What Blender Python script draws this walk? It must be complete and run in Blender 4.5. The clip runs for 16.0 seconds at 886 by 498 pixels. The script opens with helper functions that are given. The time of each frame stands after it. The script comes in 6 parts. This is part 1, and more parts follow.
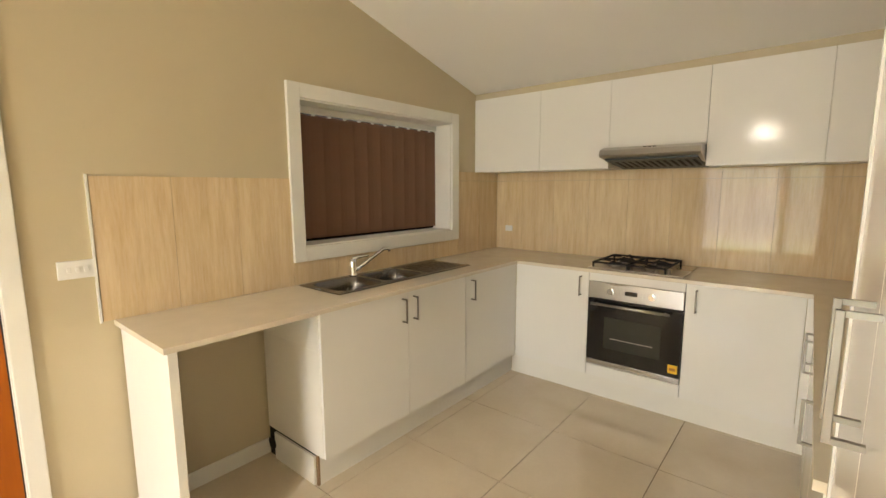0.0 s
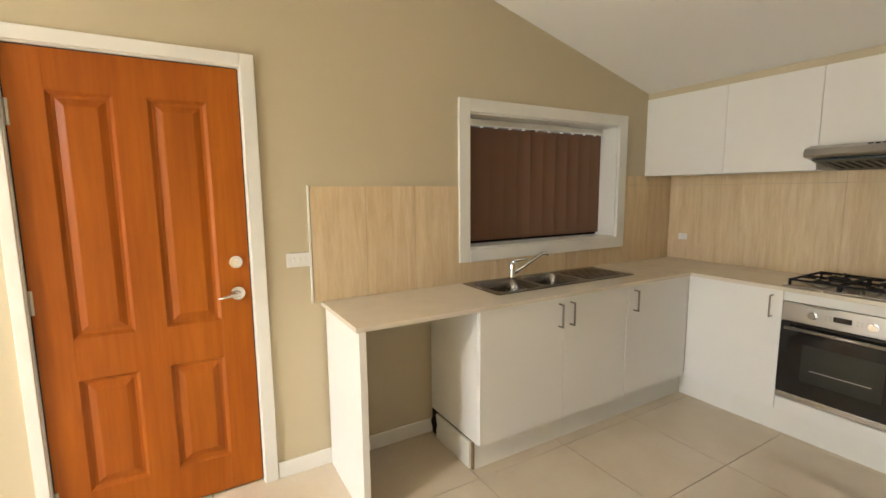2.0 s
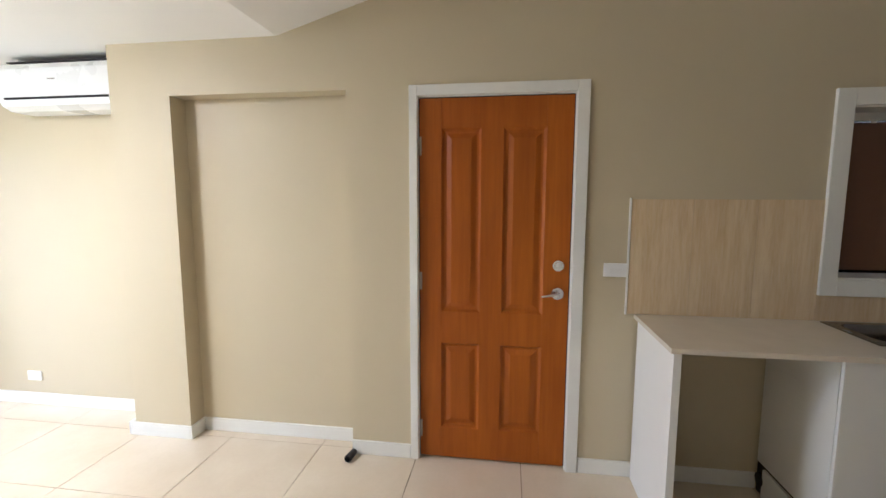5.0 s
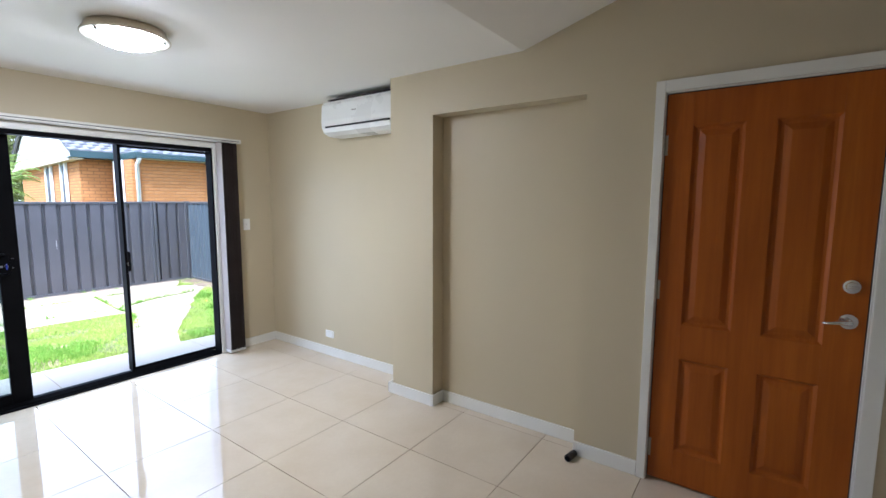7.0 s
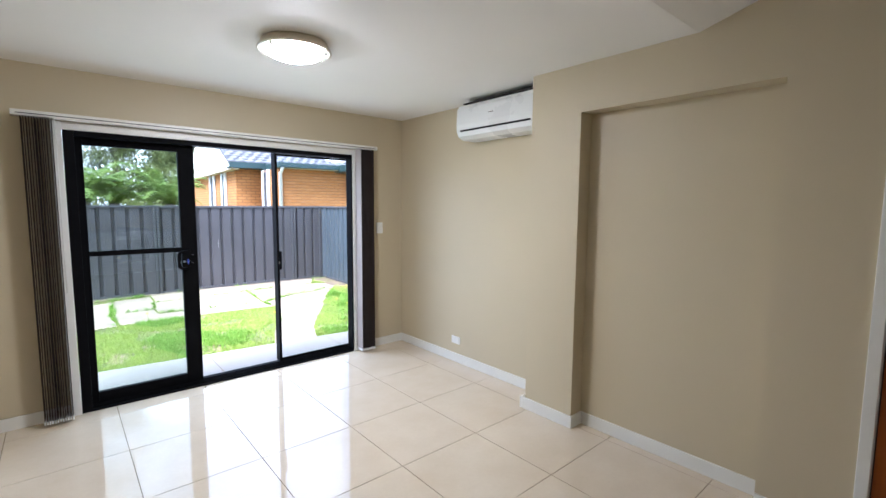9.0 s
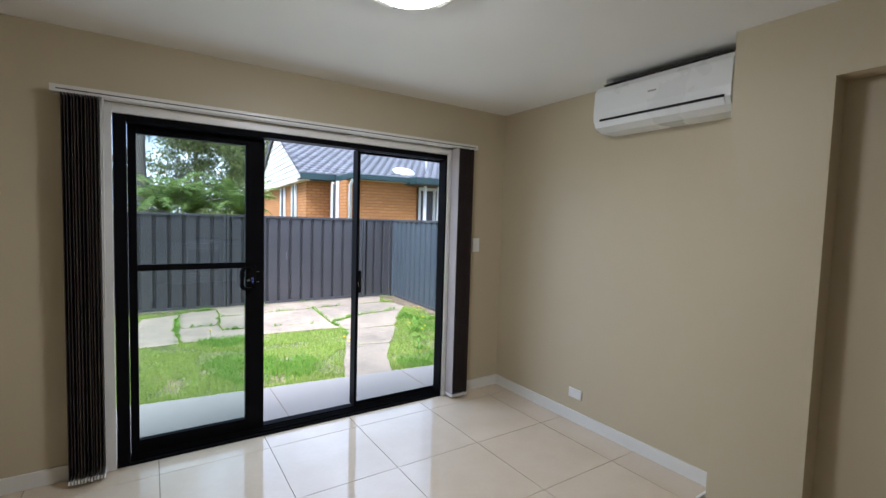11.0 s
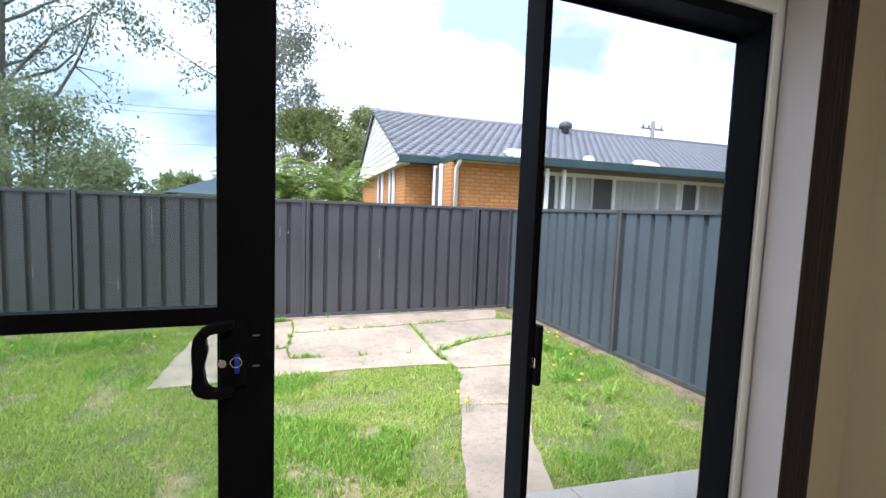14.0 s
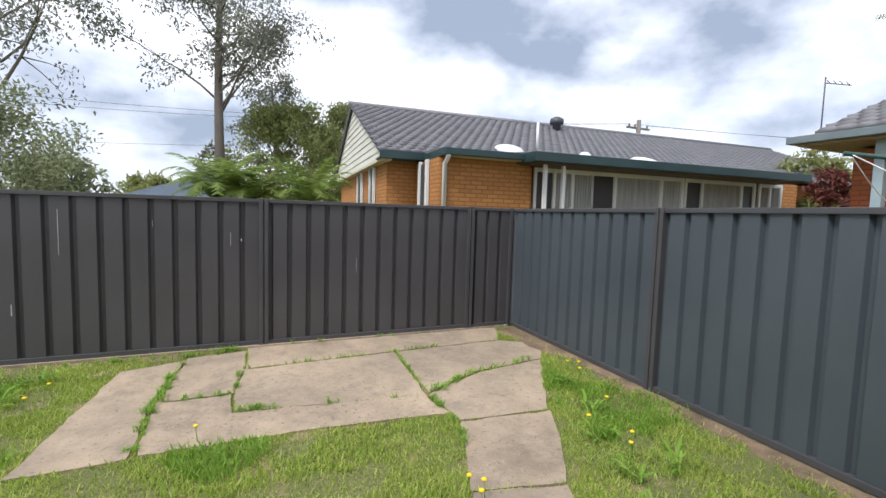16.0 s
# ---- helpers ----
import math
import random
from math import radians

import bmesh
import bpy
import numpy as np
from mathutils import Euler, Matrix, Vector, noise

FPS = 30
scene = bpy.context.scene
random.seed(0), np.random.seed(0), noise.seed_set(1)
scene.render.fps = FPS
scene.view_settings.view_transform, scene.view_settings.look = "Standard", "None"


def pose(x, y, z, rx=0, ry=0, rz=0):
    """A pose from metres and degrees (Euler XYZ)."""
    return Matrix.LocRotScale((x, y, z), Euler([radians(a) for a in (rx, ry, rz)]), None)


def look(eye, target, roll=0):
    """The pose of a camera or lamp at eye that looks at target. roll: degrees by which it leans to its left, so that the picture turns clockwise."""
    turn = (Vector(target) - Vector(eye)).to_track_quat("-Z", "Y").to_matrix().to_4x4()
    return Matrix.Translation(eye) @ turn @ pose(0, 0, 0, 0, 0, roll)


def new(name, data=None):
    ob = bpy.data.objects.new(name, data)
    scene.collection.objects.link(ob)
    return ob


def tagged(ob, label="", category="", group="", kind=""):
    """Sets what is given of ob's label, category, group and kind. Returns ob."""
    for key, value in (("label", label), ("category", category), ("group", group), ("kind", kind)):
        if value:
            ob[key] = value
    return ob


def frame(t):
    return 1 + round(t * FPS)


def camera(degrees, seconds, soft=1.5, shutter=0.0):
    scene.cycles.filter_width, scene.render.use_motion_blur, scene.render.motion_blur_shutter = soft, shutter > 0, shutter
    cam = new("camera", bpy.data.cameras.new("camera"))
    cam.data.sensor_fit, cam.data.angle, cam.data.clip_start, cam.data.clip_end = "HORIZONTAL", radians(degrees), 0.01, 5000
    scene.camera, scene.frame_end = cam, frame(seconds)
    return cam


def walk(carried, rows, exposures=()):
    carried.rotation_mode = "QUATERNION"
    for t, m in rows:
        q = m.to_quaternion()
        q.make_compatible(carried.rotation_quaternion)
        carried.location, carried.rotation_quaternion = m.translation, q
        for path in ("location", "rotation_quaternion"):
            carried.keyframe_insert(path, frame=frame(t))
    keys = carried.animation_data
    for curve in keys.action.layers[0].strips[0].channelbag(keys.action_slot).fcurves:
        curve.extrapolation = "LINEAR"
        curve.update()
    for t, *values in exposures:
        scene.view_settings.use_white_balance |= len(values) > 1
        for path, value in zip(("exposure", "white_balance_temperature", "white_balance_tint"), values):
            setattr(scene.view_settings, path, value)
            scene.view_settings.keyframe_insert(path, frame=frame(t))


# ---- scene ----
cam = camera(89.6, 16.0)
EXPOSURES = [(0, 4.26, 6750, 11), (2, 4.18, 6200, 12), (3, 4.0, 5800, 13), (5.5, 2.74, 5120, 15), (6, 2.3, 4950, 14), (6.5, 2.2, 5000, 14), (7.5, 2.2, 5100, 14), (9, 2.22, 5200, 15), (11.5, 1.3, 5300, 14), (12.5, 1.4, 5300, 14), (13.5, 1.5, 5400, 13), (14.5, 0.98, 5850, 13), (16, 0.34, 6300, 13)]
PATH = [
    (0, (0.206, 0.118, 1.463), (-1.056, 1.646, 1.19), -0.2),
    (0.5, (0.23, 0.105, 1.467), (-1.123, 1.554, 1.203), -0.3),
    (1, (0.253, 0.083, 1.471), (-1.221, 1.41, 1.211), -0.5),
    (1.5, (0.269, 0.06, 1.479), (-1.329, 1.235, 1.221), -0.5),
    (2, (0.285, 0.046, 1.488), (-1.431, 1.04, 1.229), -0.5),
    (2.5, (0.294, 0.043, 1.491), (-1.529, 0.826, 1.241), -0.4),
    (3, (0.307, 0.045, 1.497), (-1.584, 0.647, 1.25), -0.3),
    (5.5, (0.418, -0.047, 1.527), (-1.489, -0.602, 1.296), 0.0),
    (6, (0.445, -0.057, 1.528), (-1.367, -0.872, 1.296), -0.2),
    (6.5, (0.467, -0.072, 1.53), (-1.256, -1.06, 1.302), -0.1),
    (7, (0.499, -0.078, 1.521), (-1.116, -1.238, 1.302), 0.2),
    (7.5, (0.515, -0.068, 1.508), (-0.985, -1.374, 1.304), 0.4),
    (8, (0.539, -0.092, 1.503), (-0.855, -1.512, 1.304), 0.6),
    (8.5, (0.531, -0.156, 1.5), (-0.815, -1.622, 1.311), 0.7),
    (9, (0.536, -0.343, 1.506), (-0.761, -1.853, 1.312), 0.4),
    (11.5, (0.209, -1.613, 1.433), (-0.808, -3.331, 1.323), 2.2),
    (12, (0.091, -1.986, 1.409), (-0.842, -3.751, 1.295), 2.5),
    (12.5, (0.006, -2.401, 1.408), (-0.897, -4.18, 1.27), 2.4),
    (13, (-0.129, -2.738, 1.397), (-0.96, -4.552, 1.253), 2.1),
    (13.5, (-0.232, -3.052, 1.376), (-1.012, -4.887, 1.225), 2.3),
    (14, (-0.305, -3.404, 1.375), (-1.027, -5.262, 1.211), 2.1),
    (14.5, (-0.382, -3.68, 1.361), (-1.03, -5.565, 1.193), 2.3),
    (15, (-0.447, -3.971, 1.354), (-1.059, -5.867, 1.187), 2.9),
    (15.5, (-0.493, -4.252, 1.361), (-1.191, -6.12, 1.211), 2.1),
    (16, (-0.597, -4.431, 1.36), (-1.393, -6.26, 1.208), 1.7),
]
walk(cam, [(t, look(eye, target, roll)) for t, eye, target, roll in PATH], EXPOSURES)

# ---- world and light ----
world = bpy.data.worlds.new("world")
scene.world = world
world.use_nodes = True
wn, wl = world.node_tree.nodes, world.node_tree.links
wn.clear()
w_out = wn.new("ShaderNodeOutputWorld")
w_bg = wn.new("ShaderNodeBackground")
w_sky = wn.new("ShaderNodeTexSky")
w_sky.sky_type = "NISHITA"
w_sky.sun_disc = False
w_sky.sun_elevation = radians(56)
w_sky.sun_rotation = radians(63)
w_tc = wn.new("ShaderNodeTexCoord")
w_map = wn.new("ShaderNodeMapping")
w_map.inputs["Scale"].default_value = (1.0, 1.0, 1.7)
w_map.inputs["Location"].default_value = (0.35, 0.1, 0.2)
w_n1 = wn.new("ShaderNodeTexNoise")
w_n1.inputs["Scale"].default_value = 2.7
w_n1.inputs["Detail"].default_value = 7
w_n1.inputs["Roughness"].default_value = 0.52
w_ramp = wn.new("ShaderNodeValToRGB")
w_ramp.color_ramp.elements[0].position, w_ramp.color_ramp.elements[0].color = 0.39, (0.29, 0.345, 0.43, 1)
w_ramp.color_ramp.elements[1].position, w_ramp.color_ramp.elements[1].color = 0.62, (1.06, 1.07, 1.09, 1)
mid_stop = w_ramp.color_ramp.elements.new(0.50)
mid_stop.color = (0.64, 0.69, 0.78, 1)
w_dim = wn.new("ShaderNodeVectorMath")
w_dim.operation = "SCALE"
w_dim.inputs["Scale"].default_value = 0.1
w_mix = wn.new("ShaderNodeMix")
w_mix.data_type = "RGBA"
w_mix.inputs["Factor"].default_value = 0.9
wl.new(w_tc.outputs["Generated"], w_map.inputs["Vector"])
wl.new(w_map.outputs["Vector"], w_n1.inputs["Vector"])
wl.new(w_n1.outputs["Fac"], w_ramp.inputs["Fac"])
wl.new(w_sky.outputs["Color"], w_dim.inputs[0])
wl.new(w_dim.outputs["Vector"], w_mix.inputs["A"])
wl.new(w_ramp.outputs["Color"], w_mix.inputs["B"])
wl.new(w_mix.outputs["Result"], w_bg.inputs["Color"])
w_bg.inputs["Strength"].default_value = 1.2
wl.new(w_bg.outputs["Background"], w_out.inputs["Surface"])

sun_data = bpy.data.lights.new("sun", "SUN")
sun_data.energy, sun_data.angle, sun_data.color = 3.0, radians(20), (1.0, 0.965, 0.92)
sun = new("sun", sun_data)
sun.matrix_world = look((6, -3, 10), (0, -6, 0))

# added area lamp outside the sliding door, boosting the sky's light indoors
sky_data = bpy.data.lights.new("door_sky_fill", "AREA")
sky_data.shape, sky_data.size, sky_data.size_y = "RECTANGLE", 2.1, 1.9
sky_data.energy, sky_data.color = 4.5, (0.93, 0.97, 1.0)
sky_lamp = new("door_sky_fill", sky_data)
sky_lamp.matrix_world = look((-0.61, -4.57, 1.04), (-0.61, 0.0, 1.04))


# ---- materials ----
def nodes_of(name):
    m = bpy.data.materials.new(name)
    m.use_nodes = True
    n, l = m.node_tree.nodes, m.node_tree.links
    return m, n, l, n["Principled BSDF"]


def mixed(n, l, fac, a, b, kind="MIX"):
    q = n.new("ShaderNodeMix")
    q.data_type, q.blend_type = "RGBA", kind
    for socket, value in (("Factor", fac), ("A", a), ("B", b)):
        if isinstance(value, (int, float)):
            q.inputs[socket].default_value = value
        elif isinstance(value, tuple):
            q.inputs[socket].default_value = (*value, 1)
        else:
            l.new(value, q.inputs[socket])
    return q.outputs["Result"]


def noisy(n, l, scale, detail=3, stretch=(1, 1, 1), rough=0.55):
    tc = n.new("ShaderNodeTexCoord")
    mp = n.new("ShaderNodeMapping")
    mp.inputs["Scale"].default_value = stretch
    tx = n.new("ShaderNodeTexNoise")
    tx.inputs["Scale"].default_value, tx.inputs["Detail"].default_value, tx.inputs["Roughness"].default_value = scale, detail, rough
    l.new(tc.outputs["Object"], mp.inputs["Vector"])
    l.new(mp.outputs["Vector"], tx.inputs["Vector"])
    return tx.outputs["Fac"]


def ranged(n, l, value, lo, hi, a=0.3, b=0.7):
    r = n.new("ShaderNodeMapRange")
    r.inputs["From Min"].default_value, r.inputs["From Max"].default_value = a, b
    r.inputs["To Min"].default_value, r.inputs["To Max"].default_value = lo, hi
    l.new(value, r.inputs["Value"])
    return r.outputs["Result"]


def bumped(n, l, bsdf, height, strength, distance=0.002):
    b = n.new("ShaderNodeBump")
    b.inputs["Strength"].default_value, b.inputs["Distance"].default_value = strength, distance
    l.new(height, b.inputs["Height"])
    l.new(b.outputs["Normal"], bsdf.inputs["Normal"])


def scaled(c, k):
    return tuple(min(1.0, v * k) for v in c)


def surf(name, col, rough=0.5, metal=0.0, spread=0.06, scale=3.0, grain=80.0, bump=0.15, coat=0.0, stretch=(1, 1, 1), rnd=0.0, spec=0.5):
    m, n, l, p = nodes_of(name)
    big, fine = noisy(n, l, scale, 3, stretch), noisy(n, l, grain, 2, stretch)
    c = mixed(n, l, ranged(n, l, big, 0, 1), scaled(col, 1 - spread), scaled(col, 1 + spread))
    c = mixed(n, l, ranged(n, l, fine, 0, spread), c, scaled(col, 0.6))
    if rnd:
        oi = n.new("ShaderNodeObjectInfo")
        c = mixed(n, l, ranged(n, l, oi.outputs["Random"], 0, rnd, 0, 1), c, scaled(col, 0.55))
    l.new(c, p.inputs["Base Color"])
    l.new(ranged(n, l, big, rough * 0.85, min(1, rough * 1.15)), p.inputs["Roughness"])
    p.inputs["Metallic"].default_value = metal
    p.inputs["Coat Weight"].default_value = coat
    p.inputs["Specular IOR Level"].default_value = spec
    if bump:
        bumped(n, l, p, fine, bump)
    return m


M = {}
M["wall"] = surf("wall_paint", (0.565, 0.487, 0.332), 0.55, spread=0.025, scale=1.2, grain=140, bump=0.12)
M["ceiling"] = surf("ceiling_paint", (0.85, 0.83, 0.79), 0.7, spread=0.02, scale=1.0, grain=160, bump=0.08)
M["trim"] = surf("white_trim_paint", (0.80, 0.79, 0.74), 0.35, spread=0.03, scale=4, bump=0.05)
M["gloss"] = surf("gloss_white_board", (0.82, 0.805, 0.765), 0.115, spread=0.012, scale=1.5, grain=25, bump=0.004, spec=0.15)
M["board"] = surf("white_melamine", (0.80, 0.78, 0.72), 0.4, spread=0.02, scale=3, bump=0.03)
M["raw"] = surf("raw_chipboard", (0.30, 0.19, 0.10), 0.8, spread=0.2, grain=200)
M["stone"] = surf("cream_stone_top", (0.74, 0.67, 0.55), 0.16, spread=0.03, scale=8, grain=260, bump=0.01, coat=0.15)
M["steel"] = surf("brushed_steel", (0.46, 0.44, 0.41), 0.28, 1.0, spread=0.05, scale=2, grain=220, bump=0.04, stretch=(0.15, 1, 1))
M["sinksteel"] = surf("sink_steel", (0.20, 0.19, 0.18), 0.25, 1.0, spread=0.05, scale=6, grain=240, bump=0.03)
M["chrome"] = surf("chrome", (0.82, 0.82, 0.82), 0.08, 1.0, spread=0.02, bump=0)
M["nickel"] = surf("satin_nickel", (0.40, 0.38, 0.35), 0.33, 1.0, spread=0.04, bump=0.02)
M["ring"] = surf("pale_brushed_ring", (0.80, 0.74, 0.64), 0.42, 1.0, spread=0.04, bump=0.02)
M["handle"] = surf("handle_nickel", (0.24, 0.22, 0.19), 0.4, 1.0, spread=0.05, bump=0.02)
M["iron"] = surf("cast_iron", (0.010, 0.009, 0.009), 0.6, spread=0.2, grain=200, bump=0.3, spec=0.2)
M["blackglass"] = surf("black_oven_glass", (0.010, 0.009, 0.009), 0.05, spread=0.1, bump=0)
M["ovenpane"] = surf("smoked_oven_pane", (0.03, 0.032, 0.027), 0.07, spread=0.2, bump=0)
M["black"] = surf("black_aluminium", (0.008, 0.008, 0.009), 0.38, spread=0.15, scale=6, bump=0.03, spec=0.06)
M["rubber"] = surf("dark_rubber", (0.03, 0.022, 0.02), 0.7, spread=0.2)
M["plastic"] = surf("white_plastic", (0.83, 0.83, 0.81), 0.3, spread=0.01, bump=0)
M["acplastic"] = surf("air_conditioner_plastic", (0.80, 0.80, 0.78), 0.28, spread=0.015, bump=0)
M["dark"] = surf("dark_void", (0.012, 0.012, 0.012), 0.9, spread=0.2)
M["yellow"] = surf("yellow_sticker", (0.85, 0.52, 0.03), 0.5, spread=0.04)
M["blind"] = surf("brown_blind_fabric", (0.185, 0.098, 0.058), 0.8, spread=0.08, scale=5, grain=300, bump=0.3)
M["chalk"] = surf("chalky_scuff", (0.52, 0.51, 0.50), 0.9, spread=0.3, grain=120)
M["soil"] = surf("dry_brown_soil", (0.19, 0.135, 0.085), 1.0, spread=0.5, scale=6, grain=90, bump=0.9)
M["black"].node_tree.nodes["Principled BSDF"].inputs["IOR"].default_value = 1.15
# brown slat lightened, the daylight on its face put into the colour
M["blindlit"] = surf("daylit_blind_slat", (0.40, 0.355, 0.33), 0.75, spread=0.05, grain=200)
# brown taken near black, carrying the shade between stacked slats
M["blindshade"] = surf("shaded_brown_blind_fabric", (0.035, 0.024, 0.020), 0.8, spread=0.12, scale=5, grain=300, bump=0.3)
M["fence"] = surf("charcoal_steel_sheet", (0.070, 0.066, 0.070), 0.42, spread=0.10, scale=1.4, grain=30, bump=0.05, rnd=0.15)
M["fenceb"] = surf("slate_steel_sheet", (0.068, 0.084, 0.096), 0.42, spread=0.10, scale=1.4, grain=30, bump=0.05, rnd=0.15)
M["fencerail"] = surf("fence_rail_steel", (0.066, 0.065, 0.069), 0.45, spread=0.1, scale=2, bump=0.05)
M["teal"] = surf("teal_fascia_paint", (0.022, 0.050, 0.052), 0.45, spread=0.25, scale=2, bump=0.1)
M["cladding"] = surf("cream_cladding", (0.62, 0.62, 0.55), 0.6, spread=0.06, scale=2)
M["eave"] = surf("eave_lining", (0.52, 0.47, 0.36), 0.7, spread=0.06)
M["whitealu"] = surf("white_aluminium", (0.72, 0.73, 0.72), 0.4, spread=0.04)
M["insect"] = surf("dark_window_screen", (0.05, 0.05, 0.055), 0.5, spread=0.2)
M["curtain"] = surf("grey_net_curtain", (0.36, 0.36, 0.36), 0.85, spread=0.2, scale=3, stretch=(5, 5, 0.4), bump=0.3)
M["roof"] = surf("grey_roof_tile", (0.16, 0.16, 0.17), 0.55, spread=0.25, scale=3, grain=40, bump=0.3)
M["roofblue"] = surf("blue_grey_roof", (0.13, 0.17, 0.22), 0.6, spread=0.15, scale=1)
M["patio"] = surf("grey_patio_concrete", (0.33, 0.297, 0.258), 0.75, spread=0.06, scale=1.5, grain=120, bump=0.3)
M["grout"] = surf("grout", (0.20, 0.145, 0.09), 0.8, spread=0.1)
M["flower"] = surf("dandelion_yellow", (0.85, 0.6, 0.01), 0.7, spread=0.1)
M["bark"] = surf("gum_bark", (0.17, 0.145, 0.125), 0.9, spread=0.3, scale=2, grain=20, bump=0.6, stretch=(1, 1, 0.3))
M["polewood"] = surf("pole_wood", (0.20, 0.175, 0.15), 0.9, spread=0.2)
M["wire"] = surf("cable", (0.10, 0.10, 0.11), 0.6, spread=0.1)
M["rope"] = surf("white_cord", (0.75, 0.75, 0.72), 0.7, spread=0.05)
M["bluekey"] = surf("blue_key_tag", (0.02, 0.06, 0.5), 0.4, spread=0.1)


def lampglow():
    m, n, l, p = nodes_of("lit_opal_glass")
    p.inputs["Base Color"].default_value = (0.9, 0.86, 0.78, 1)
    p.inputs["Roughness"].default_value = 0.2
    p.inputs["Emission Color"].default_value = (1.0, 0.92, 0.80, 1)
    p.inputs["Emission Strength"].default_value = LAMP
    return m


def orange_wood():
    m, n, l, p = nodes_of("orange_stained_timber")
    fig, fine = noisy(n, l, 5, 5, (1, 1, 0.12), 0.6), noisy(n, l, 60, 3, (1, 1, 0.05))
    c = mixed(n, l, ranged(n, l, fig, 0, 1), (0.32, 0.076, 0.004), (0.46, 0.130, 0.008))
    c = mixed(n, l, ranged(n, l, fine, 0, 0.3), c, (0.20, 0.035, 0.004))
    l.new(c, p.inputs["Base Color"])
    p.inputs["Roughness"].default_value = 0.38
    p.inputs["Specular IOR Level"].default_value = 0.3
    bumped(n, l, p, fine, 0.12)
    return m


def travertine():
    m, n, l, p = nodes_of("polished_travertine_tile")
    vein, fine, cloud = noisy(n, l, 9, 8, (2.4, 2.4, 0.22), 0.78), noisy(n, l, 70, 3, (1.6, 1.6, 0.16)), noisy(n, l, 2.2, 2)
    c = mixed(n, l, ranged(n, l, vein, 0, 1, 0.3, 0.72), (0.62, 0.44, 0.235), (0.88, 0.74, 0.51))
    c = mixed(n, l, ranged(n, l, fine, 0, 0.35, 0.45, 0.75), c, (0.78, 0.67, 0.52))
    c = mixed(n, l, ranged(n, l, cloud, 0, 0.3), c, (0.62, 0.47, 0.31))
    oi = n.new("ShaderNodeObjectInfo")
    c = mixed(n, l, ranged(n, l, oi.outputs["Random"], 0, 0.14, 0, 1), c, (0.50, 0.36, 0.23))
    l.new(c, p.inputs["Base Color"])
    p.inputs["Roughness"].default_value = 0.045
    p.inputs["Specular IOR Level"].default_value = 0.28
    bumped(n, l, p, fine, 0.008)
    return m


def porcelain():
    m, n, l, p = nodes_of("polished_cream_porcelain")
    big, fine = noisy(n, l, 3, 4), noisy(n, l, 45, 3)
    c = mixed(n, l, ranged(n, l, big, 0, 1), (0.655, 0.55, 0.405), (0.72, 0.625, 0.485))
    c = mixed(n, l, ranged(n, l, fine, 0, 0.15), c, (0.56, 0.47, 0.35))
    oi = n.new("ShaderNodeObjectInfo")
    c = mixed(n, l, ranged(n, l, oi.outputs["Random"], 0, 0.07, 0, 1), c, (0.50, 0.43, 0.33))
    l.new(c, p.inputs["Base Color"])
    l.new(ranged(n, l, big, 0.035, 0.06), p.inputs["Roughness"])
    p.inputs["Specular IOR Level"].default_value = 0.8
    bumped(n, l, p, big, 0.01)
    return m


def pane_glass(name, tint, gloss):
    m = bpy.data.materials.new(name)
    m.use_nodes = True
    n, l = m.node_tree.nodes, m.node_tree.links
    n.clear()
    o, t, g, mx, lw, pw, ad = (n.new("ShaderNode" + k) for k in ("OutputMaterial", "BsdfTransparent", "BsdfGlossy", "MixShader", "LayerWeight", "Math", "Math"))
    t.inputs["Color"].default_value = (*tint, 1)
    g.inputs["Roughness"].default_value = 0.02
    lw.inputs["Blend"].default_value = 0.5
    pw.operation, ad.operation = "POWER", "MULTIPLY_ADD"
    pw.inputs[1].default_value = 4.0
    ad.inputs[1].default_value, ad.inputs[2].default_value = 0.7, gloss
    l.new(lw.outputs["Facing"], pw.inputs[0])
    l.new(pw.outputs[0], ad.inputs[0])
    l.new(ad.outputs[0], mx.inputs["Fac"])
    l.new(t.outputs["BSDF"], mx.inputs[1])
    l.new(g.outputs["BSDF"], mx.inputs[2])
    l.new(mx.outputs["Shader"], o.inputs["Surface"])
    return m


def brickwork(name, a, b, mortar):
    m, n, l, p = nodes_of(name)
    tc = n.new("ShaderNodeTexCoord")
    sep = n.new("ShaderNodeSeparateXYZ")
    add = n.new("ShaderNodeMath")
    com = n.new("ShaderNodeCombineXYZ")
    br = n.new("ShaderNodeTexBrick")
    l.new(tc.outputs["Object"], sep.inputs[0])
    l.new(sep.outputs["X"], add.inputs[0])
    l.new(sep.outputs["Y"], add.inputs[1])
    l.new(add.outputs[0], com.inputs["X"])
    l.new(sep.outputs["Z"], com.inputs["Y"])
    l.new(com.outputs[0], br.inputs["Vector"])
    br.inputs["Scale"].default_value = 1.0
    br.inputs["Brick Width"].default_value, br.inputs["Row Height"].default_value = 0.24, 0.082
    br.inputs["Mortar Size"].default_value, br.inputs["Mortar Smooth"].default_value = 0.012, 0.3
    br.inputs["Color1"].default_value, br.inputs["Color2"].default_value, br.inputs["Mortar"].default_value = (*a, 1), (*b, 1), (*mortar, 1)
    big = noisy(n, l, 1.2, 3)
    l.new(mixed(n, l, ranged(n, l, big, 0, 0.3), br.outputs["Color"], scaled(a, 0.6)), p.inputs["Base Color"])
    p.inputs["Roughness"].default_value = 0.85
    inv = n.new("ShaderNodeMath")
    inv.operation = "SUBTRACT"
    inv.inputs[0].default_value = 1.0
    l.new(br.outputs["Fac"], inv.inputs[1])
    bumped(n, l, p, inv.outputs[0], 0.8, 0.01)
    return m


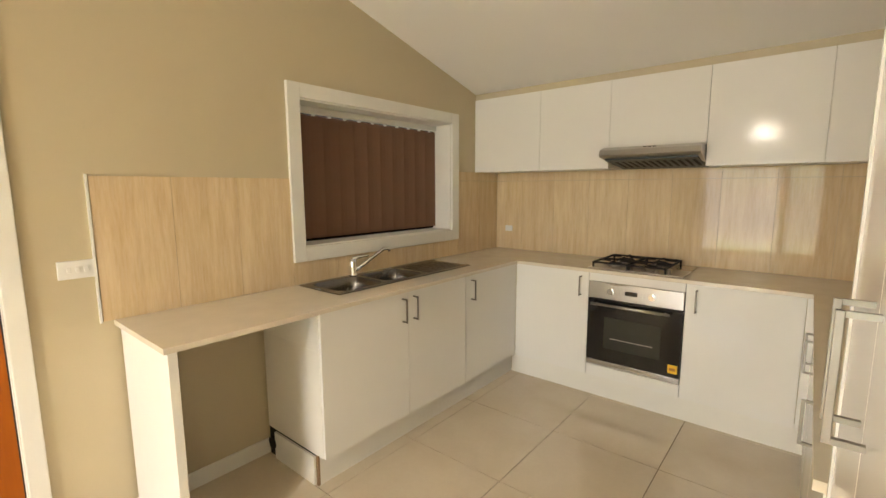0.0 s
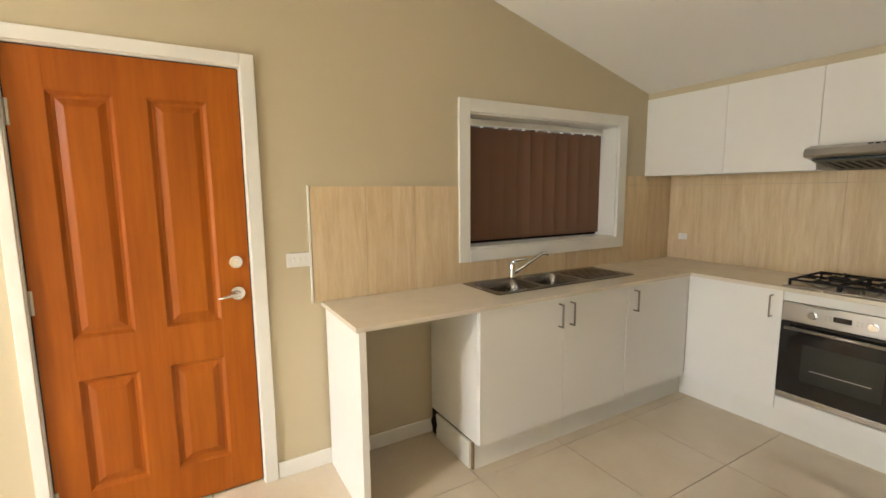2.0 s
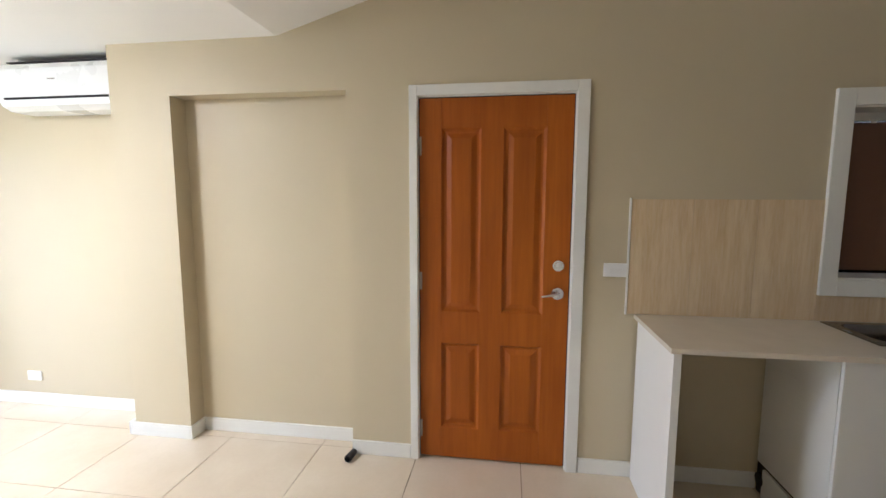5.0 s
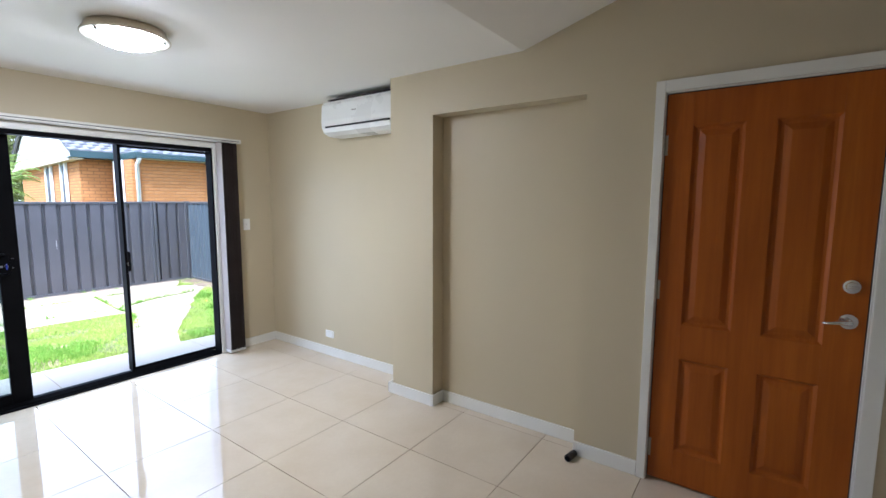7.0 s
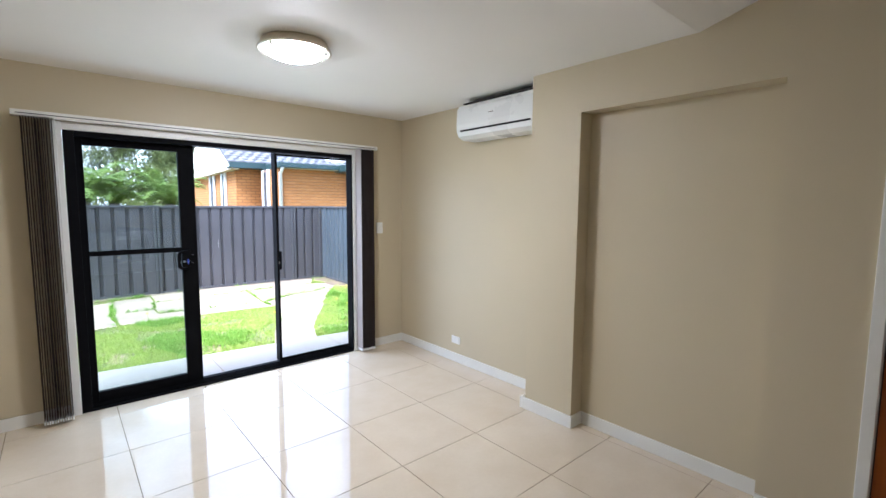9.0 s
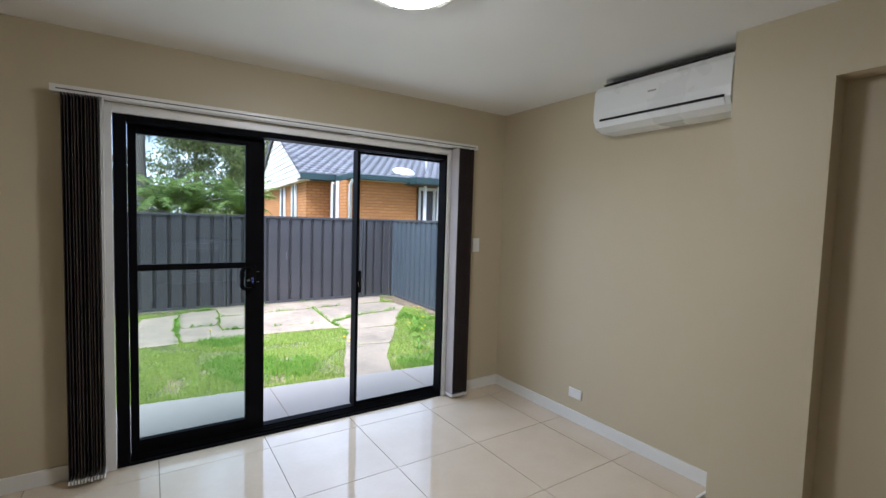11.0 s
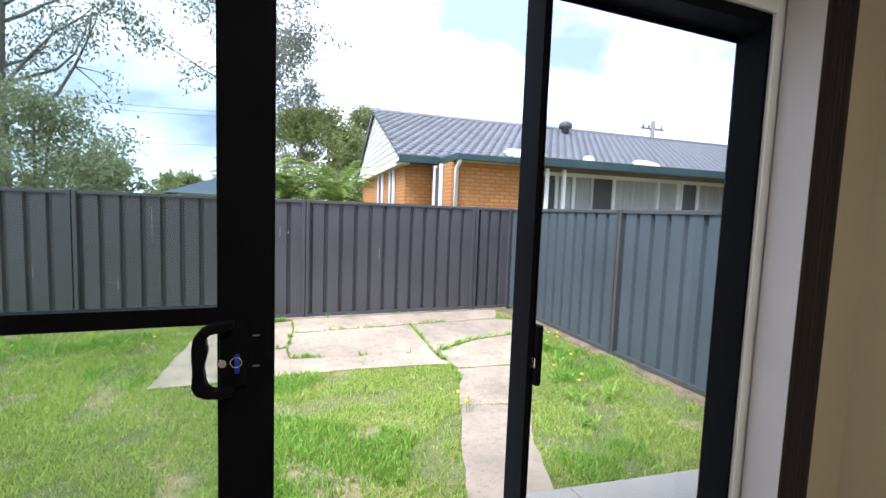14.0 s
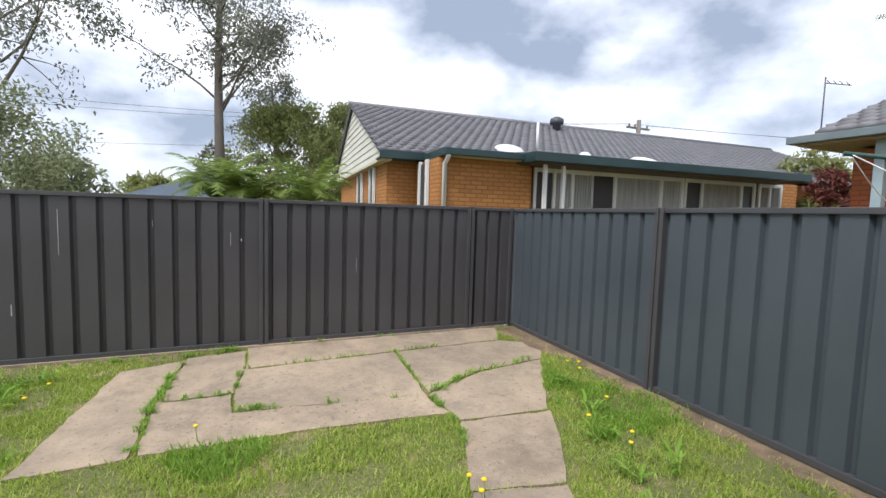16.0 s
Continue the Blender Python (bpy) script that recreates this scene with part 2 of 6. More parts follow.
def turf():
    m, n, l, p = nodes_of("turf_soil")
    big, fine, patch = noisy(n, l, 1.6, 4), noisy(n, l, 60, 3), noisy(n, l, 3.2, 4)
    c = mixed(n, l, ranged(n, l, big, 0, 1), (0.13, 0.15, 0.042), (0.26, 0.25, 0.095))
    c = mixed(n, l, ranged(n, l, fine, 0, 0.6), c, (0.09, 0.12, 0.03))
    c = mixed(n, l, ranged(n, l, patch, 0, 0.9, 0.54, 0.64), c, (0.33, 0.25, 0.14))
    l.new(c, p.inputs["Base Color"])
    p.inputs["Roughness"].default_value = 1.0
    bumped(n, l, p, fine, 1.0, 0.03)
    return m


def leafy(name, a, b, trans=0.3):
    m, n, l, p = nodes_of(name)
    ge = n.new("ShaderNodeNewGeometry")
    c = mixed(n, l, ge.outputs["Random Per Island"], a, b)
    big = noisy(n, l, 0.7, 2)
    c = mixed(n, l, ranged(n, l, big, 0, 0.4), c, scaled(a, 0.6))
    l.new(c, p.inputs["Base Color"])
    p.inputs["Roughness"].default_value = 0.6
    p.inputs["Specular IOR Level"].default_value = 0.3
    tr = n.new("ShaderNodeBsdfTranslucent")
    l.new(c, tr.inputs["Color"])
    mx = n.new("ShaderNodeMixShader")
    mx.inputs["Fac"].default_value = trans
    l.new(p.outputs["BSDF"], mx.inputs[1])
    l.new(tr.outputs["BSDF"], mx.inputs[2])
    l.new(mx.outputs["Shader"], n["Material Output"].inputs["Surface"])
    return m


def old_concrete():
    m, n, l, p = nodes_of("weathered_concrete")
    big, mid, fine, spot = noisy(n, l, 0.9, 4), noisy(n, l, 5.0, 5, (1, 1, 1), 0.7), noisy(n, l, 90, 3), noisy(n, l, 28, 2)
    c = mixed(n, l, ranged(n, l, big, 0, 1, 0.35, 0.65), (0.22, 0.17, 0.118), (0.50, 0.385, 0.262))
    c = mixed(n, l, ranged(n, l, mid, 0, 0.55, 0.42, 0.7), c, (0.56, 0.44, 0.315))
    c = mixed(n, l, ranged(n, l, mid, 0.45, 0, 0.25, 0.45), c, (0.17, 0.145, 0.11))
    c = mixed(n, l, ranged(n, l, spot, 0, 0.75, 0.60, 0.70), c, (0.12, 0.105, 0.085))
    c = mixed(n, l, ranged(n, l, noisy(n, l, 75, 2), 0, 0.7, 0.66, 0.72), c, (0.55, 0.50, 0.42))
    c = mixed(n, l, ranged(n, l, noisy(n, l, 2.1, 6, (1, 1, 1), 0.75), 0, 0.55, 0.52, 0.64), c, (0.16, 0.133, 0.10))
    c = mixed(n, l, ranged(n, l, fine, 0, 0.4), c, (0.20, 0.165, 0.125))
    oi = n.new("ShaderNodeObjectInfo")
    c = mixed(n, l, ranged(n, l, oi.outputs["Random"], 0, 0.35, 0, 1), c, (0.24, 0.20, 0.155))
    l.new(c, p.inputs["Base Color"])
    p.inputs["Roughness"].default_value = 0.92
    bumped(n, l, p, fine, 0.6, 0.004)
    return m


M["concrete"] = old_concrete()
LAMP = 28.0
M["lamp"] = lampglow()
M["door"] = orange_wood()
M["travertine"] = travertine()
M["porcelain"] = porcelain()
M["glass"] = pane_glass("clear_pane", (0.80, 0.85, 0.83), 0.06)
M["glassright"] = pane_glass("clear_fixed_pane", (0.96, 0.97, 0.97), 0.02)
# panes unseen behind the kitchen blind, darkened to hold back daylight
M["dimmed"] = pane_glass("dimmed_pane", (0.22, 0.22, 0.22), 0.02)
M["brick"] = brickwork("tan_brick", (0.52, 0.235, 0.07), (0.42, 0.175, 0.045), (0.24, 0.115, 0.042))
M["redbrick"] = brickwork("orange_red_brick", (0.45, 0.12, 0.035), (0.36, 0.09, 0.03), (0.16, 0.08, 0.05))
M["turf"] = turf()
M["blade"] = leafy("grass_blade", (0.27, 0.43, 0.045), (0.66, 0.70, 0.21), 0.45)
M["weed"] = leafy("weed_leaf", (0.16, 0.34, 0.035), (0.36, 0.54, 0.09), 0.4)
M["gumleaf"] = leafy("gum_leaf", (0.15, 0.165, 0.125), (0.34, 0.35, 0.27), 0.5)
M["bushleaf"] = leafy("bush_leaf", (0.21, 0.25, 0.085), (0.46, 0.48, 0.20), 0.5)
M["olive"] = leafy("olive_bush_leaf", (0.19, 0.23, 0.12), (0.42, 0.45, 0.27), 0.5)
M["palmleaf"] = leafy("palm_leaf", (0.12, 0.20, 0.04), (0.30, 0.38, 0.10), 0.4)
M["redleaf"] = leafy("red_leaf", (0.12, 0.03, 0.025), (0.22, 0.08, 0.06), 0.3)


# ---- mesh helpers ----
ORIGIN = {}


def box(bm, x0, x1, y0, y1, z0, z1, b=0.0):
    x0, x1, y0, y1, z0, z1 = min(x0, x1), max(x0, x1), min(y0, y1), max(y0, y1), min(z0, z1), max(z0, z1)
    v = [bm.verts.new(c) for c in ((x0, y0, z0), (x1, y0, z0), (x1, y1, z0), (x0, y1, z0), (x0, y0, z1), (x1, y0, z1), (x1, y1, z1), (x0, y1, z1))]
    f = [bm.faces.new([v[i] for i in q]) for q in ((3, 2, 1, 0), (4, 5, 6, 7), (0, 1, 5, 4), (1, 2, 6, 5), (2, 3, 7, 6), (3, 0, 4, 7))]
    if b:
        bmesh.ops.bevel(bm, geom=list({e for q in f for e in q.edges}), offset=b, segments=2, affect="EDGES", profile=0.6)
    return bm


def boxm(*a, **k):
    return box(bmesh.new(), *a, **k)


def cyl(bm, p0, p1, r0, r1=None, n=14):
    p0, p1 = Vector(p0), Vector(p1)
    r1 = r0 if r1 is None else r1
    q = (p1 - p0).to_track_quat("Z", "Y")
    a = [bm.verts.new(p0 + q @ Vector((r0 * math.cos(2 * math.pi * i / n), r0 * math.sin(2 * math.pi * i / n), 0))) for i in range(n)]
    c = [bm.verts.new(p1 + q @ Vector((r1 * math.cos(2 * math.pi * i / n), r1 * math.sin(2 * math.pi * i / n), 0))) for i in range(n)]
    for i in range(n):
        f = bm.faces.new((a[i], a[(i + 1) % n], c[(i + 1) % n], c[i]))
        f.smooth = True
    bm.faces.new(a[::-1])
    bm.faces.new(c)
    return bm


def tube(bm, pts, radii, n=8):
    pts = [Vector(p) for p in pts]
    radii = radii if isinstance(radii, (list, tuple)) else [radii] * len(pts)
    rings = []
    for i, p in enumerate(pts):
        d = pts[min(i + 1, len(pts) - 1)] - pts[max(i - 1, 0)]
        q = d.to_track_quat("Z", "Y") if i == 0 else last.rotation_difference(d) @ q
        last = d
        rings.append([bm.verts.new(p + q @ Vector((radii[i] * math.cos(2 * math.pi * k / n), radii[i] * math.sin(2 * math.pi * k / n), 0))) for k in range(n)])
    for a, c in zip(rings, rings[1:]):
        for k in range(n):
            f = bm.faces.new((a[k], a[(k + 1) % n], c[(k + 1) % n], c[k]))
            f.smooth = True
    bm.faces.new(rings[0][::-1])
    bm.faces.new(rings[-1])
    return bm


def prism(bm, pts, z0, z1):
    a = [bm.verts.new((x, y, z0)) for x, y in pts]
    c = [bm.verts.new((x, y, z1)) for x, y in pts]
    k = len(pts)
    bm.faces.new(a[::-1])
    bm.faces.new(c)
    for i in range(k):
        bm.faces.new((a[i], a[(i + 1) % k], c[(i + 1) % k], c[i]))
    bmesh.ops.recalc_face_normals(bm, faces=bm.faces)
    return bm


def extrude_x(bm, prof, x0, x1):
    """A (y, z) outline drawn out from x0 to x1."""
    a = [bm.verts.new((x0, y, z)) for y, z in prof]
    c = [bm.verts.new((x1, y, z)) for y, z in prof]
    k = len(prof)
    bm.faces.new(a)
    bm.faces.new(c[::-1])
    for i in range(k):
        bm.faces.new((a[(i + 1) % k], a[i], c[i], c[(i + 1) % k]))
    bmesh.ops.recalc_face_normals(bm, faces=bm.faces)
    return bm


def lathe(bm, centre, prof, n=32):
    """A (radius, z) outline turned about a vertical axis."""
    cx, cy, cz = centre
    rings = [[bm.verts.new((cx + r * math.cos(2 * math.pi * k / n), cy + r * math.sin(2 * math.pi * k / n), cz + z)) for k in range(n)] for r, z in prof]
    for a, c in zip(rings, rings[1:]):
        for k in range(n):
            f = bm.faces.new((a[k], a[(k + 1) % n], c[(k + 1) % n], c[k]))
            f.smooth = True
    bm.faces.new(rings[0])
    bm.faces.new(rings[-1][::-1])
    bmesh.ops.recalc_face_normals(bm, faces=bm.faces)
    return bm


def thing(name, x, y, z, label, category, group="", kind=""):
    ob = new(name)
    ob.location = (x, y, z)
    ORIGIN[ob] = Vector((x, y, z))
    return tagged(ob, label, category, group, kind)


def part(name, bm, material, parent, label=""):
    """Links a bmesh, given in world places, as one mesh under a thing or part."""
    bm.transform(Matrix.Translation(-ORIGIN[parent]))
    me = bpy.data.meshes.new(name)
    bm.to_mesh(me)
    bm.free()
    me.materials.append(material)
    ob = new(name, me)
    ob.parent = parent
    ORIGIN[ob] = ORIGIN[parent]
    if label:
        ob["label"] = label
    return ob


def setting(name, bm, material, label, category):
    me = bpy.data.meshes.new(name)
    bm.to_mesh(me)
    bm.free()
    me.materials.append(material)
    ob = new(name, me)
    ORIGIN[ob] = Vector((0, 0, 0))
    return tagged(ob, label, category, kind="structure")


def sheet(name, verts, faces, material, parent=None, smooth=False):
    me = bpy.data.meshes.new(name)
    me.from_pydata(verts, [], faces)
    me.materials.append(material)
    if smooth:
        me.polygons.foreach_set("use_smooth", [True] * len(me.polygons))
    ob = new(name, me)
    ORIGIN[ob] = Vector((0, 0, 0))
    if parent:
        ob.parent = parent
        ob.location = -ORIGIN[parent]
        ORIGIN[ob] = ORIGIN[parent]
    return ob


# ---- the rooms ----
XW, XA, XE, XK, YS, YN = -2.03, -2.31, 1.6, 0.86, -4.355, 3.60
CEIL = 2.405
RIDGE_Y, RIDGE_Z, FOLD_Y = 0.52, 2.95, -1.31
YN_Z = 2.95 - (3.60 - 0.52) * 0.2655


def roofline(y):
    if y <= FOLD_Y:
        return CEIL
    if y <= RIDGE_Y:
        return CEIL + (y - FOLD_Y) / (RIDGE_Y - FOLD_Y) * (RIDGE_Z - CEIL)
    return RIDGE_Z + (y - RIDGE_Y) / (YN - RIDGE_Y) * (YN_Z - RIDGE_Z)


def gable_piece(bm, x0, x1, y0, y1, z0):
    """A stretch of wall up to the raked ceiling."""
    cuts = [y0] + [c for c in (FOLD_Y, RIDGE_Y) if y0 < c < y1] + [y1]
    prof = [(y0, z0), (y1, z0)] + [(y, roofline(y) + 0.03) for y in reversed(cuts)]
    return extrude_x(bm, prof, x0, x1)


# floor bed
floor = setting("floor", boxm(-2.5, 1.75, -4.489, 3.78, -0.20, -0.006), M["grout"], "cream polished porcelain tile floor with brown grout joints", "floor")

# ceiling, flat over the living end and raked over the kitchen end
prof = [(-4.49, CEIL), (FOLD_Y, CEIL), (RIDGE_Y, RIDGE_Z), (YN + 0.1, YN_Z - 0.026), (YN + 0.1, YN_Z + 0.16), (RIDGE_Y, RIDGE_Z + 0.18), (FOLD_Y, CEIL + 0.18), (-4.49, CEIL + 0.18)]
setting("ceiling", extrude_x(bmesh.new(), prof, -2.5, 1.75), M["ceiling"], "white painted plaster ceiling, flat then raked to a ridge", "ceiling")

# west wall with niche, entry door and kitchen window
bm = bmesh.new()
XO = -2.25
gable_piece(bm, XO, XW, -2.375, -1.985, 0)
gable_piece(bm, XO, -2.155, -1.985, -0.92, 0)
gable_piece(bm, -2.155, XW, -1.985, -0.92, 2.105)
gable_piece(bm, XO, XW, -0.92, -0.532, 0)
gable_piece(bm, XO, XW, -0.532, 0.326, 2.072)
gable_piece(bm, XO, XW, 0.326, 1.568, 0)
gable_piece(bm, XO, XW, 1.568, 2.925, 1.960)
box(bm, XO, XW, 1.568, 2.925, 0, 1.122)
gable_piece(bm, XO, XW, 2.925, YN + 0.1, 0)
wall_west = setting("wall_west", bm, M["wall"], "khaki painted plaster wall with a shallow niche", "wall")
setting("wall_west_alcove", boxm(-2.45, XA, -4.5, -2.375, 0, CEIL + 0.03), M["wall"], "khaki painted plaster wall set back behind a pier", "wall")
bm = bmesh.new()
gable_piece(bm, XA, XO, -2.40, -2.375, 0)
setting("wall_pier_return", bm, M["wall"], "khaki painted side of the wall pier", "wall")

# south wall with the sliding door opening
SX0, SX1, SZ = -1.718, 0.505, 2.012
bm = bmesh.new()
box(bm, -2.45, SX0, -4.453, YS, -0.2, CEIL + 0.03)
box(bm, SX1, 1.75, -4.50, YS, -0.2, CEIL + 0.03)
box(bm, SX0, SX1, -4.50, YS, SZ, CEIL + 0.03)
box(bm, SX0, SX1, -4.50, -4.49, -0.2, -0.004)
setting("wall_south", bm, M["wall"], "khaki painted plaster wall round a sliding door", "wall")

# north, east and the closing walls
wall_north = setting("wall_north", boxm(XO, XK + 0.1, YN, YN + 0.15, 0, YN_Z + 0.03), M["wall"], "khaki painted plaster kitchen wall", "wall")
bm = bmesh.new()
gable_piece(bm, XK, XK + 0.1, 0.45, YN, 0)
wall_east_kitchen = setting("wall_east_kitchen", bm, M["wall"], "khaki painted plaster wall behind the kitchen units", "wall")
bm = bmesh.new()
gable_piece(bm, XK + 0.1, XE, 0.45, 0.55, 0)
gable_piece(bm, XE, XE + 0.12, -4.5, 0.55, 0)
setting("wall_east", bm, M["wall"], "khaki painted plaster wall", "wall")


# plaster bulkhead closing the wall cabinets to the raked ceiling
bm = bmesh.new()
extrude_x(bm, [(3.262, 2.177), (YN, 2.177), (YN, roofline(YN) + 0.03), (3.262, roofline(3.262) + 0.03)], XW, XK)
setting("wall_bulkhead", bm, M["wall"], "khaki painted plaster strip above the wall cabinets", "wall")


# baseboards
def skirting(name, a, b, side):
    """A board with an eased top from a to b, proud towards side (dx, dy)."""
    (x0, y0), (x1, y1), (sx, sy) = a, b, side
    bm = bmesh.new()
    th = 0.014
    box(bm, min(x0, x1) + min(0, sx * th), max(x0, x1) + max(0, sx * th), min(y0, y1) + min(0, sy * th), max(y0, y1) + max(0, sy * th), 0, 0.085, 0.004)
    return setting(name, bm, M["trim"], "white painted timber baseboard", "baseboard")


skirting("baseboard_1", (XA, YS), (XA, -2.402), (1, 0))
skirting("baseboard_2", (-2.29, -2.402), (XW + 0.014, -2.402), (0, -1))
skirting("baseboard_3", (XW, -2.40), (XW, -1.985), (1, 0))
skirting("baseboard_4", (-2.155, -1.985), (XW + 0.014, -1.985), (0, 1))
skirting("baseboard_5", (-2.155, -1.970), (-2.155, -0.92), (1, 0))
skirting("baseboard_6", (XW, -0.92), (XW, -0.565), (1, 0))
skirting("baseboard_7", (XW, 0.378), (XW, 1.29), (1, 0))
skirting("baseboard_8", (XA + 0.014, YS), (SX0 - 0.05, YS), (0, 1))
skirting("baseboard_9", (SX1 + 0.05, YS), (XE, YS), (0, 1))
skirting("baseboard_10", (XE, YS + 0.014), (XE, 0.45), (-1, 0))


# entry door with its surround
def entry_door():
    d = thing("door_1", XW, -0.1, 0, "closed orange-stained timber entry door with four raised panels", "door", kind="structure")
    xf, xb = -2.050, -2.088
    y0, y1, z0, z1 = -0.512, 0.306, 0.012, 2.052
    cols = ((-0.390, -0.174), (-0.056, 0.168))
    rows = ((0.193, 0.700), (0.882, 1.892))
    bm = bmesh.new()
    ys = [y0, cols[0][0], cols[0][1], cols[1][0], cols[1][1], y1]
    box(bm, xb, xf, ys[0], ys[1], z0, z1, 0.002)
    box(bm, xb, xf, ys[2], ys[3], z0, z1)
    box(bm, xb, xf, ys[4], ys[5], z0, z1, 0.002)
    for c in cols:
        for lo, hi in ((z0, rows[0][0]), (rows[0][1], rows[1][0]), (rows[1][1], z1)):
            box(bm, xb, xf, c[0], c[1], lo, hi)
    leaf = part("door_leaf", bm, M["door"], d, "orange-stained timber stiles and rails")
    for c in cols:
        for r in rows:
            bm = bmesh.new()
            a = [(c[0], r[0]), (c[1], r[0]), (c[1], r[1]), (c[0], r[1])]
            rings = []
            for inset, x in ((0, xf), (0.004, xf - 0.004), (0.014, xf - 0.015), (0.026, xf - 0.016), (0.052, xf - 0.006), (0.056, xf - 0.005)):
                rings.append([bm.verts.new((x, y + (inset if y == c[0] else -inset), z + (inset if z == r[0] else -inset))) for y, z in a])
            for p, q in zip(rings, rings[1:]):
                for k in range(4):
                    bm.faces.new((p[k], p[(k + 1) % 4], q[(k + 1) % 4], q[k]))
            bm.faces.new(rings[-1])
            back = [bm.verts.new((xb + 0.004, y, z)) for y, z in a]
            bm.faces.new(back[::-1])
            for k in range(4):
                bm.faces.new((back[k], back[(k + 1) % 4], rings[0][(k + 1) % 4], rings[0][k]))
            bmesh.ops.recalc_face_normals(bm, faces=bm.faces)
            part("panel", bm, M["door"], d, "raised timber door panel")
    for side, ya, yb in (("door_jamb", y0 - 0.02, y0 - 0.003), ("door_jamb", y1 + 0.003, y1 + 0.02)):
        part(side, boxm(XO, XW, ya, yb, 0, 2.055, 0.001), M["trim"], d)
    part("door_jamb", boxm(XO, XW, y0 - 0.02, y1 + 0.02, 2.055, 2.072), M["trim"], d)
    top = 2.060 + 0.056
    for ya, yb in ((y0 - 0.006 - 0.045, y0 - 0.006), (y1 + 0.008, y1 + 0.070)):
        part("architrave", boxm(XW, XW + 0.018, ya, yb, 0, top, 0.004), M["trim"], d)
    part("architrave", boxm(XW, XW + 0.018, y0 - 0.006, y1 + 0.008, 2.060, top, 0.004), M["trim"], d)
    for z in (0.18, 1.055, 1.80):
        bm = boxm(xf - 0.002, xf + 0.004, y0 - 0.004, y0 + 0.012, z - 0.05, z + 0.05)
        cyl(bm, (xf + 0.006, y0 - 0.003, z - 0.05), (xf + 0.006, y0 - 0.003, z + 0.05), 0.006)
        part("hinge", bm, M["nickel"], d, "steel butt hinge")
    part("door_seal", boxm(xb - 0.012, xb - 0.002, y0, y1, 0.001, 0.02), M["black"], d)
    # dark strips added to draw the shaded gap round the leaf
    for ya, yb, za, zb in ((y0 - 0.0029, y0 + 0.002, z0, z1), (y1 - 0.002, y1 + 0.0029, z0, z1), (y0 + 0.002, y1 - 0.002, z1 - 0.002, z1 + 0.0029)):
        part("door_seal", boxm(xf - 0.012, xf + 0.001, ya, yb, za, zb), M["rubber"], d)
    # deadlock and lever
    bm = cyl(bmesh.new(), (xf, 0.246, 1.158), (xf + 0.012, 0.246, 1.158), 0.031, 0.029, 24)
    cyl(bm, (xf + 0.012, 0.246, 1.158), (xf + 0.024, 0.246, 1.158), 0.021, 0.019, 24)
    box(bm, xf + 0.024, xf + 0.034, 0.226, 0.266, 1.153, 1.163, 0.002)
    part("deadlock", bm, M["chrome"], d, "polished chrome deadlock")
    bm = cyl(bmesh.new(), (xf, 0.246, 1.005), (xf + 0.010, 0.246, 1.005), 0.034, 0.032, 24)
    cyl(bm, (xf + 0.01, 0.246, 1.005), (xf + 0.045, 0.246, 1.005), 0.014, 0.013, 16)
    tube(bm, [(xf + 0.042, 0.254, 1.006), (xf + 0.048, 0.220, 1.004), (xf + 0.046, 0.185, 0.998), (xf + 0.044, 0.158, 0.994)], [0.011, 0.009, 0.0065, 0.005], 10)
    part("door_handle", bm, M["chrome"], d, "polished chrome lever handle")
    return d


entry_door()


